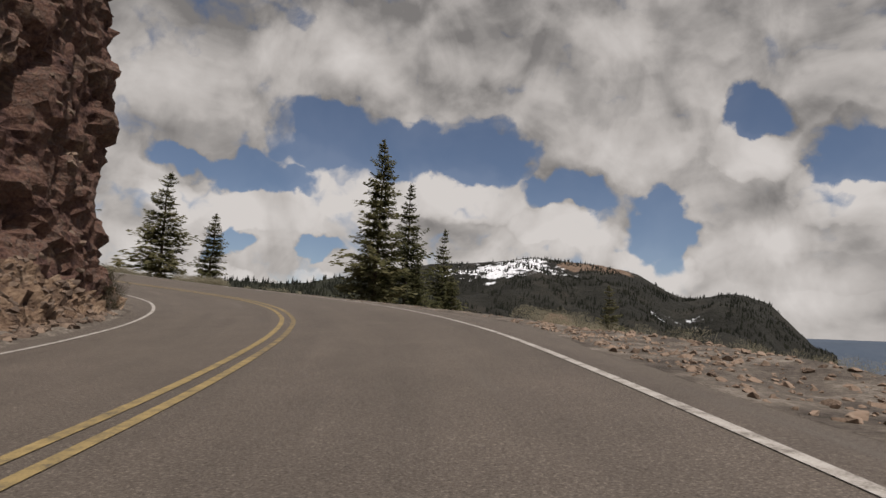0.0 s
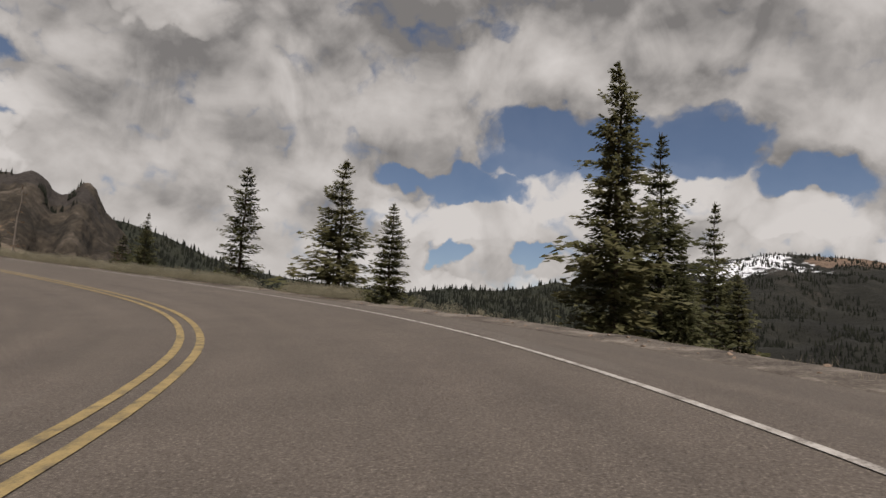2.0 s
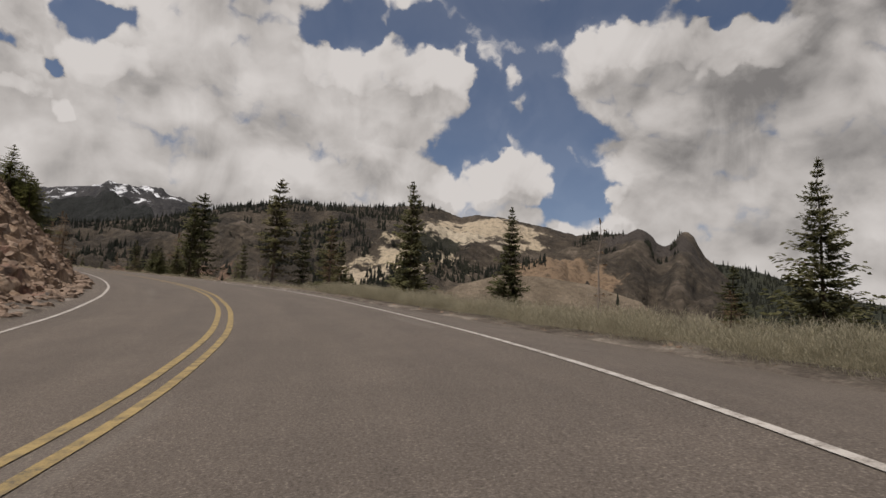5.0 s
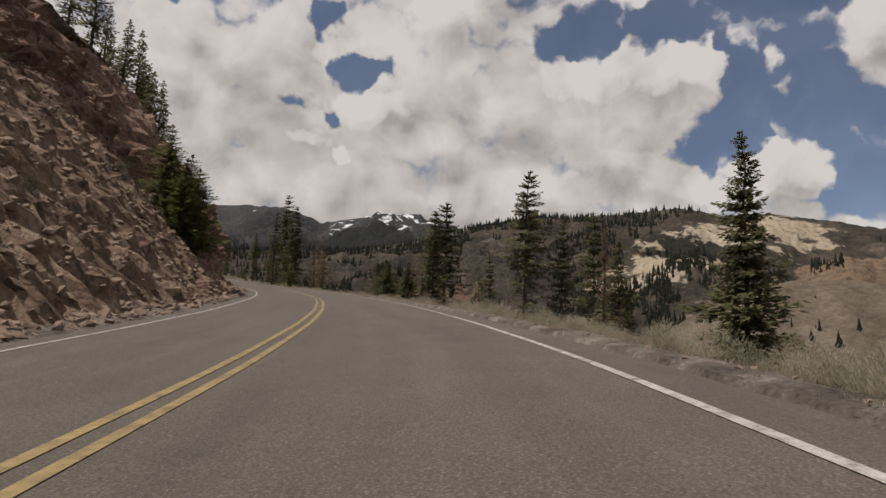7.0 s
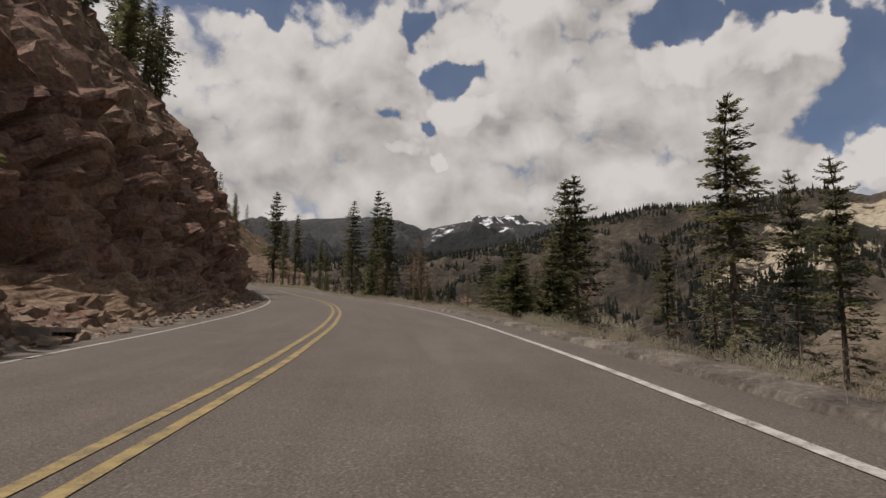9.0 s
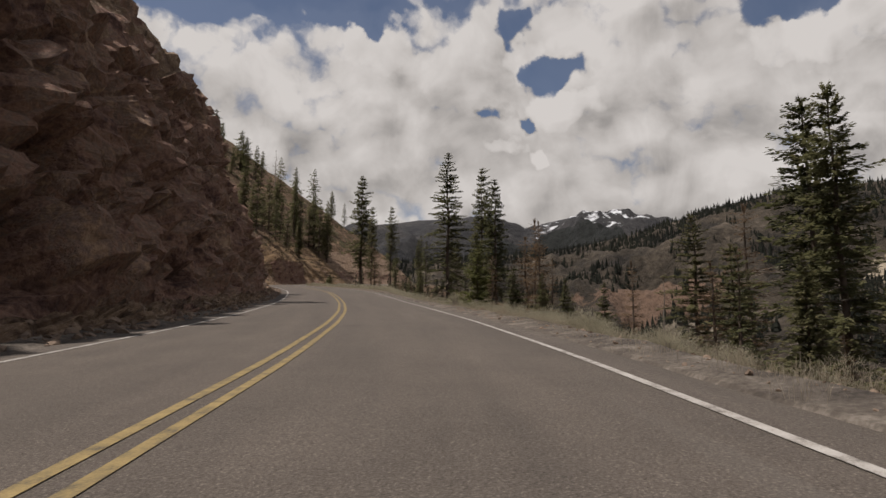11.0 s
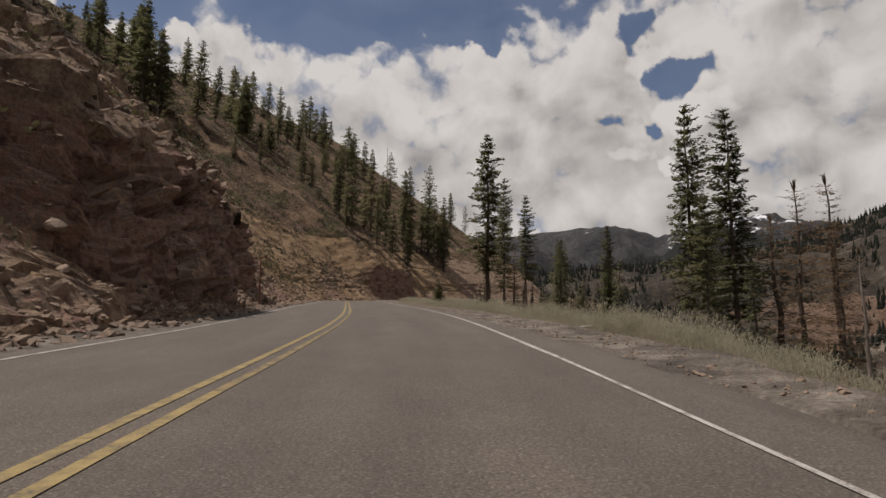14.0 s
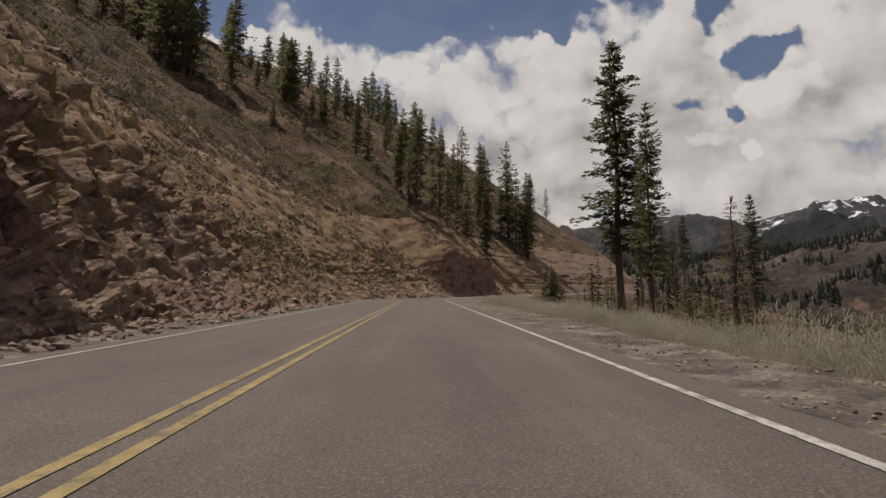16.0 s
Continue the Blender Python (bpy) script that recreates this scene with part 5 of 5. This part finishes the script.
forest("ridge_forest", mountain_ridge, 13000, 0.02, 0.92, 7.5, 3, "scattered dark conifers on the brown ridge", ridge_cover)
forest("spur_snags", mountain_spur, 60, 0.1, 0.8, 4.5, 6, "a few dark snags and firs on the tan spur")
forest("woods_forest", mountain_woods, 8000, 0.2, 0.9, 8.5, 4, "dense forest on the low ridge, coloured dark as under cloud shadow")
forest("snowy_forest", mountain_snowy, 9000, 0.15, 0.86, 9, 5, "forest on the snow-streaked mountain, coloured dark as under cloud shadow", patchy(0.011, 0.0, 2))


# ---- stones ----
def stone_mesh(seed):
    rng = random.Random(seed)
    bm = bmesh.new()
    for k in range(13):
        v = Vector((rng.gauss(0, 1), rng.gauss(0, 1), rng.gauss(0, 1))).normalized()
        v = Vector((v.x * 0.5, v.y * 0.42, v.z * 0.3)) * rng.uniform(0.8, 1.1)
        bm.verts.new(v)
    res = bmesh.ops.convex_hull(bm, input=bm.verts)
    loose = [v for v in bm.verts if not v.link_faces]
    bmesh.ops.delete(bm, geom=loose, context="VERTS")
    me = bpy.data.meshes.new("stone")
    bm.to_mesh(me)
    bm.free()
    me.materials.append(M_STONE)
    return me


STONES = [stone_mesh(100 + k) for k in range(7)]


def scatter_stones(name, spots, parent, label):
    """Stones too small to pick apart, joined into one mesh."""
    rng = random.Random(len(spots))
    data = [(np.array([v.co[:] for v in me.vertices]), [tuple(p.vertices) for p in me.polygons]) for me in STONES]
    verts, faces = [], []
    for p, size in spots:
        v, f = data[rng.randrange(len(data))]
        m = np.array(Euler((rng.uniform(-0.6, 0.6), rng.uniform(-0.6, 0.6), rng.uniform(0, 6.3))).to_matrix()) * size
        n = len(verts)
        verts.extend((v @ m.T + np.array(p)).tolist())
        faces.extend(tuple(i + n for i in q) for q in f)
    return mesh_object(name, verts, faces, M_STONE, parent, label=label, kind="stuff")


def single_stones(spots, parent):
    rng = random.Random(3)
    for p, size in spots:
        ob = new("stone", STONES[rng.randrange(len(STONES))])
        ob.parent = parent
        ob.matrix_basis = Matrix.Translation(p) @ Euler((rng.uniform(-0.5, 0.5), rng.uniform(-0.5, 0.5), rng.uniform(0, 6.3))).to_matrix().to_4x4() @ Matrix.Scale(size, 4)


rng = random.Random(21)
from mathutils.bvhtree import BVHTree
SPLIT = len(headland.data.vertices)
LEFT_TREE = BVHTree.FromPolygons([v.co[:] for ob in (headland, cliff_slope) for v in ob.data.vertices], [tuple(p.vertices) for p in headland.data.polygons] + [tuple(i + SPLIT for i in p.vertices) for p in cliff_slope.data.polygons])
RIGHT_TREE = BVHTree.FromPolygons([v.co[:] for v in embankment.data.vertices], [tuple(p.vertices) for p in embankment.data.polygons])


def drop_on(tree_, p):
    hit = tree_.ray_cast(p + Vector((0, 0, 60)), Vector((0, 0, -1)))
    return hit[0]


big, small, rbig, rsmall, nbig, nsmall = [], [], [], [], [], []
for k in range(15000):
    zone = rng.random()
    if zone < 0.1:
        s, d, size = rng.uniform(-2, 16.5), 5.1 + 3.2 * rng.random() ** 1.2, rng.uniform(0.06, 0.3)
    elif zone < 0.5:
        s, d, size = rng.uniform(50, 101), 5.1 + 9.0 * rng.random() ** 1.3, rng.uniform(0.08, 0.42) * (0.6 if rng.random() < 0.6 else 1)
    elif zone < 0.57:
        s, d, size = rng.uniform(101, 170), 5.0 + 1.0 * rng.random(), rng.uniform(0.06, 0.28)
    else:
        s, d, size = rng.uniform(166, 232), 5.0 + (1.6 if rng.random() < 0.25 else 16) * rng.random(), rng.uniform(0.07, 0.2) * rng.choice((1, 1, 1.3, 2))
    p = drop_on(LEFT_TREE, on_road(s, d))
    if p is None:
        continue
    if s < 19:
        (nbig if size > 0.2 and len(nbig) < 90 else nsmall).append((p, size))
        continue
    (big if size > 0.3 and len(big) < 170 else small).append((p, size * rng.uniform(0.8, 1.3)))
for k in range(5200):
    s, d = rng.uniform(164, 300), 6 + 42 * rng.random() ** 1.4
    if noise.noise((s * 0.08, d * 0.09, 3)) < rng.uniform(-0.4, 0.3):
        continue
    p = drop_on(LEFT_TREE, on_road(s, d))
    if p is not None:
        small.append((p, rng.uniform(0.12, 0.34) * rng.choice((1, 1, 1, 1.7, 2.4))))
for k in range(3600):
    s = rng.uniform(60, 215) if k < 1500 else rng.uniform(164, 212)
    p = drop_on(RIGHT_TREE, on_road(s, -edge_right(s) - (flat_right(s) + 0.5) * rng.random()))
    if p is not None:
        rsmall.append((p, rng.uniform(0.018, 0.06)))
for k in range(5200):
    zone = rng.random()
    if zone < 0.35:
        s, o, size = rng.uniform(-1, 15), 0.15 + 3.6 * rng.random(), rng.uniform(0.03, 0.2) * (0.5 if rng.random() < 0.6 else 1)
    else:
        s, o, size = rng.uniform(15, 215), 0.1 + 2.6 * rng.random(), rng.uniform(0.02, 0.11)
    p = drop_on(RIGHT_TREE, on_road(s, -edge_right(s) - o))
    if p is None:
        continue
    (rbig if size > 0.12 and len(rbig) < 90 else rsmall).append((p, size))


# ---- grass and shrubs ----
def grass(name, spots, label, mat):
    rng = random.Random(8)
    verts, faces = [], []
    for p, h in spots:
        for b in range(22):
            a, lean = rng.uniform(0, 6.3), rng.uniform(0.1, 0.8)
            hh = h * rng.uniform(0.35, 1.1)
            base = p + Vector((rng.gauss(0, 0.13), rng.gauss(0, 0.13), -0.03))
            out = Vector((math.cos(a), math.sin(a), 0))
            side = Vector((-out.y, out.x, 0)) * 0.0025
            mid, tip = base + out * lean * hh * 0.35 + Vector((0, 0, hh * 0.6)), base + out * lean * hh + Vector((0, 0, hh))
            n = len(verts)
            verts.extend([base - side, mid + side, tip, mid - side * 0.5])
            faces.append((n, n + 1, n + 2, n + 3))
    return mesh_object(name, verts, faces, mat, label=label, category="grass", kind="stuff")


tufts = []
for k in range(7500):
    s = rng.uniform(4, 225)
    flat = flat_right(s)
    o = flat + rng.gauss(0.35, 0.5) if rng.random() < 0.7 else flat + 3.5 * rng.random()
    dens = noise.noise((s * 0.16, o * 0.4, 2.0)) + (0.5 if s > 34 else -0.25)
    if o < 0.15 or dens < rng.uniform(-0.1, 0.55):
        continue
    p = drop_on(RIGHT_TREE, on_road(s, -edge_right(s) - o))
    if p is not None:
        tufts.append((p, rng.uniform(0.06, 0.17) * lerp_table(s, [(0, 0.7), (30, 1.0), (85, 1.2), (125, 1.7), (500, 1.7)])[0]))
grass("dry_grass", tufts, "pale dry grass along the edge of the shoulder", M_GRASS)


def shrub(seed, mat, label):
    rng = random.Random(seed)
    tv, tf, cv, cf = [], [], [], []
    root = tagged(new("shrub"), label, "shrub", "shrubs along the road")
    for k in range(26):
        a, r, h = rng.uniform(0, 6.3), rng.uniform(0.1, 0.5), rng.uniform(0.35, 0.95)
        tip = Vector((r * math.cos(a), r * math.sin(a), h * (1 - 0.5 * r)))
        pts = [Vector((0.15 * tip.x, 0.15 * tip.y, 0)), tip * 0.55 + Vector((0, 0, 0.05)), tip]
        tube(tv, tf, pts, [0.012, 0.008, 0.003], 3)
        for j in range(56):
            p = pts[1].lerp(tip, rng.random() ** 0.8) + Vector((rng.gauss(0, 0.05), rng.gauss(0, 0.05), rng.gauss(0, 0.04)))
            spray(cv, cf, p, Vector((rng.gauss(0, 0.5) + tip.x, rng.gauss(0, 0.5) + tip.y, 0.9)), rng.uniform(0.04, 0.09), 0.0055, rng)
    mesh_object("woody_base", tv, tf, M_DEAD, root)
    mesh_object("foliage", cv, cf, mat, root)
    return root


shrub_kinds = []
for seed, mat, label in ((5, M_SAGE, "grey-green sagebrush on the road shoulder"), (6, M_SAGE, "pale sagebrush among dry grass"), (7, M_BRUSH, "dark green brush on the rocky slope")):
    shrub_kinds.append(shrub(seed, mat, label))
used = [False] * 3


def put_shrub(k, p, size):
    m = Matrix.Translation(p - Vector((0, 0, 0.05))) @ pose(0, 0, 0, 0, 0, rng.uniform(0, 360)) @ Matrix.Diagonal((size, size, size * rng.uniform(0.6, 0.9), 1))
    if not used[k]:
        used[k] = True
        shrub_kinds[k].matrix_basis = m
        return
    was = shrub_kinds[k].matrix_basis.copy()
    shrub_kinds[k].matrix_basis = Matrix()
    copy_thing(shrub_kinds[k], m)
    shrub_kinds[k].matrix_basis = was


SAGE_SPOTS = []
for k in range(760):
    s = rng.uniform(41, 66) if k > 60 else rng.uniform(35.5, 38.5)
    o = 0.2 + abs(rng.gauss(0, 0.55))
    p = drop_on(RIGHT_TREE, on_road(s, -edge_right(s) - o))
    if p is not None:
        SAGE_SPOTS.append((p, rng.uniform(0.42, 0.85)))
for k in range(1150):
    s = rng.uniform(30, 222) if k > 8 else rng.uniform(4, 18)
    o = rng.gauss(2.2, 0.75) + (1.4 if s < 16 else 0) if s < 60 else flat_right(s) + 0.1 + abs(rng.gauss(0, 1.0))
    if o < 0.5 or (s > 20 and noise.noise((s * 0.12, 4, 0)) < -0.3):
        continue
    p = drop_on(RIGHT_TREE, on_road(s, -edge_right(s) - o))
    if p is not None:
        size = rng.uniform(0.4, 0.85) * lerp_table(s, [(0, 1.0), (90, 0.9), (97, 0.6), (118, 0.65), (128, 1.1), (158, 1.1), (161, 0.7), (164, 0.7), (168, 1.15), (500, 1.3)])[0]
        if k < 140:
            put_shrub(rng.choice((0, 1)), p, size)
        else:
            SAGE_SPOTS.append((p, size))
for lo, hi, count, least, most in ((8.5, 11, 14, 0.5, 0.8), (13, 16.5, 30, 0.5, 0.9), (168, 225, 1050, 0.6, 1.2), (96, 104, 60, 0.4, 0.75), (106, 122, 90, 0.4, 0.75), (124, 159, 560, 0.45, 0.9)):
    for k in range(count):
        s = rng.uniform(lo, hi)
        if s > 20 and noise.noise((s * 0.45, 11, 0)) < 0.0:
            continue
        p = drop_on(RIGHT_TREE, on_road(s, -edge_right(s) - flat_right(s) - 0.15 - 2.4 * rng.random() ** 1.5))
        if p is not None:
            SAGE_SPOTS.append((p, rng.uniform(least, most)))
BRUSH_SPOTS = []
for k in range(2600):
    s = rng.uniform(164, 330)
    d = 8 + 70 * rng.random() ** 1.5
    if noise.noise((s * 0.06, d * 0.08, 6)) + 0.015 * (d - 14) < rng.uniform(-0.5, 0.5):
        continue
    p = drop_on(LEFT_TREE, on_road(s, d))
    if p is not None:
        BRUSH_SPOTS.append((p, rng.uniform(0.5, 1.7) * (1 + 0.022 * d)))
for k in range(500):
    s, d = rng.uniform(55, 132), rng.uniform(9, 26)
    p = drop_on(LEFT_TREE, on_road(s, d))
    if p is not None and noise.noise((s * 0.2, d * 0.2, 8)) > 0.0:
        BRUSH_SPOTS.append((p, rng.uniform(0.25, 0.7)))


def low_brush(name, spots, mat, label, count, wide):
    """Low bushes growing too close to tell apart, joined."""
    rng = random.Random(12)
    verts, faces = [], []
    for p, size in spots:
        for k in range(count):
            a, r = rng.uniform(0, 6.3), size * 0.5 * rng.random() ** 0.6
            q = p + Vector((r * math.cos(a), r * math.sin(a), size * (0.05 + 0.5 * rng.random() ** 0.6) * math.sqrt(max(0.05, 1 - (2 * r / size) ** 2))))
            spray(verts, faces, q, Vector((math.cos(a) * 0.6 + rng.gauss(0, 0.4), math.sin(a) * 0.6 + rng.gauss(0, 0.4), 0.9)), size * rng.uniform(0.06, 0.13), size * wide, rng)
    return mesh_object(name, verts, faces, mat, label=label, category="brush", kind="stuff")


low_brush("roadside_sage", SAGE_SPOTS, M_SAGE, "grey-green sagebrush along the shoulder", 380, 0.0042)
low_brush("hill_brush", BRUSH_SPOTS, M_BRUSH, "olive brush on the rubble hillside", 28, 0.055)
for k in range(95):
    s = rng.choice((rng.uniform(55, 100), rng.uniform(170, 320), rng.uniform(170, 320), rng.uniform(200, 300)))
    d = rng.uniform(8, 16) if s < 101 else rng.uniform(9, 60)
    p = drop_on(LEFT_TREE, on_road(s, d))
    if p is not None:
        put_shrub(2, p, rng.uniform(0.6, 1.1) if d < 20 else rng.uniform(1.2, 2.6))
for s, d, z in ((17.6, 5.35, 0.8), (18.4, 5.6, 0.9), (17.0, 5.3, 0.6)):
    p = drop_on(LEFT_TREE, on_road(s, d))
    if p is not None and p.z < on_road(s, d).z + 1.2:
        put_shrub(2, p, z)


# ---- small roadside things ----
def boulder(x, y, size, seed, label):
    """A weathered block, cut by a few random planes and roughened."""
    s, d = station(x, y)
    p = drop_on(RIGHT_TREE, Vector((x, y, 0))) or Vector((x, y, ground_right(s, -d)))
    rng = random.Random(seed)
    bm = bmesh.new()
    bmesh.ops.create_icosphere(bm, subdivisions=4, radius=1.0)
    cuts = [(Vector((rng.gauss(0, 1), rng.gauss(0, 1), rng.gauss(0, 1))).normalized(), rng.uniform(0.6, 0.9)) for k in range(11)]
    for v in bm.verts:
        for n, h in cuts:
            over = v.co.dot(n) - h
            if over > 0:
                v.co -= n * over * 0.92
        v.co += v.co.normalized() * (0.13 * fbm(v.co * 2.3 + Vector((seed, 0, 0))) + 0.025 * noise.noise(v.co * 9))
        v.co = Vector((v.co.x * size * 0.62, v.co.y * size * 0.5, v.co.z * size * 0.58))
    me = bpy.data.meshes.new("boulder")
    bm.to_mesh(me)
    bm.free()
    me.materials.append(M_ROCK)
    ob = new("boulder", me)
    ob.matrix_basis = Matrix.Translation(p + Vector((0, 0, size * 0.1))) @ pose(0, 0, 0, 0, 0, rng.uniform(0, 360))
    return tagged(ob, label, "boulder")


boulder(4.1, 21.5, 1.1, 4, "large rust-brown boulder at the edge of the shoulder")

for s, d, size, seed in ((134.6, -3.6, 0.34, 8), (136.3, -3.3, 0.2, 9), (206.0, -4.3, 0.4, 10), (99.5, -4.4, 0.55, 12)):
    spot = on_road(s, d)
    boulder(spot.x, spot.y, size, seed, "small orange-brown rock at the edge of the gravel")


def snow_pole():
    v, f = [], []
    base = on_road(192.5, 5.85)
    base.z -= 0.2
    tube(v, f, [base, base + Vector((0.05, 0.03, 1.35)), base + Vector((0.12, 0.07, 2.75))], [0.03, 0.03, 0.028], 8)
    return mesh_object("snow_pole", v, f, material("rusty_red_paint", [(0.3, (0.1, 0.03, 0.02)), (0.7, (0.22, 0.06, 0.045))], 4, 0.7, 0.2), smooth=True, label="leaning thin rust-red snow pole at the cliff foot", category="pole")


def fallen_branch(s, d, up, length, lean, label):
    v, f = [], []
    p = drop_on(LEFT_TREE if d > 0 else RIGHT_TREE, on_road(s, d)) or on_road(s, d, up)
    a = Vector((lean[0], lean[1], lean[2])).normalized()
    tube(v, f, [p - 0.1 * a, p + a * length * 0.5 + Vector((0.03, 0, 0)), p + a * length], [0.035, 0.03, 0.012], 6)
    tube(v, f, [p + a * length * 0.85, p + a * length * 0.95 + Vector((0.22, 0.1, 0.12))], [0.016, 0.006], 4)
    return mesh_object("fallen_branch", v, f, material("bleached_wood", [(0.3, (0.35, 0.32, 0.27)), (0.7, (0.55, 0.52, 0.46))], 3, 0.85, 0.3), smooth=True, label=label, category="branch")


def drain_inlet():
    root = tagged(new("drain_inlet"), "low concrete drain inlet with a dark slot at the road edge", "drain")
    s = 98.5
    p = on_road(s, 5.55)
    k = int(np.interp(s, LINE_S, np.arange(len(LINE_S))))
    l = Vector(LINE_L[k])
    t = Vector((l.y, -l.x, 0))
    m = material("old_concrete", [(0.3, (0.14, 0.11, 0.09)), (0.7, (0.26, 0.22, 0.18))], 3, 0.9, 0.5)
    dark = material("drain_shadow_concrete", [(0.3, (0.03, 0.025, 0.02)), (0.7, (0.06, 0.05, 0.04))], 3, 0.9, 0.3)

    def box(name, c, a, b, h, mat):
        vs = [c + t * (i * a / 2) + l * (j * b / 2) + Vector((0, 0, z)) for z in (0, h) for i, j in ((-1, -1), (1, -1), (1, 1), (-1, 1))]
        mesh_object(name, vs, [(0, 3, 2, 1), (4, 5, 6, 7), (0, 1, 5, 4), (1, 2, 6, 5), (2, 3, 7, 6), (3, 0, 4, 7)], mat, root)

    box("slab", p + Vector((0, 0, 0.16)), 1.0, 0.5, 0.07, m)
    box("side_wall", p + t * 0.45 + Vector((0, 0, -0.1)), 0.1, 0.48, 0.258, m)
    box("side_wall", p - t * 0.45 + Vector((0, 0, -0.1)), 0.1, 0.48, 0.258, m)
    box("back_wall", p + l * 0.2 + Vector((0, 0, -0.1)), 0.79, 0.08, 0.258, dark)
    return root


snow_pole()
fallen_branch(184.5, 8.0, 4.6, 1.0, (0.05, 0.1, 1.0), "short bleached dead branch stuck in the rubble slope")
fallen_branch(197.5, 8.4, 4.3, 1.7, (-0.5, -0.35, -0.45), "bleached fallen branch hanging down the rocky bank")
fallen_branch(173.2, -3.9, 0.1, 0.5, (-0.9, 0.3, 0.08), "short weathered branch lying on the gravel shoulder")
drain_inlet()

# stones last: the nearest ones singly, the rest joined
single_stones(nbig, headland)
scatter_stones("rubble", nsmall, headland, "loose angular rubble")
single_stones(big, cliff_slope)
scatter_stones("rubble", small, cliff_slope, "loose angular rubble")
single_stones(rbig, embankment)
scatter_stones("gravel_stones", rsmall, embankment, "scattered small stones")
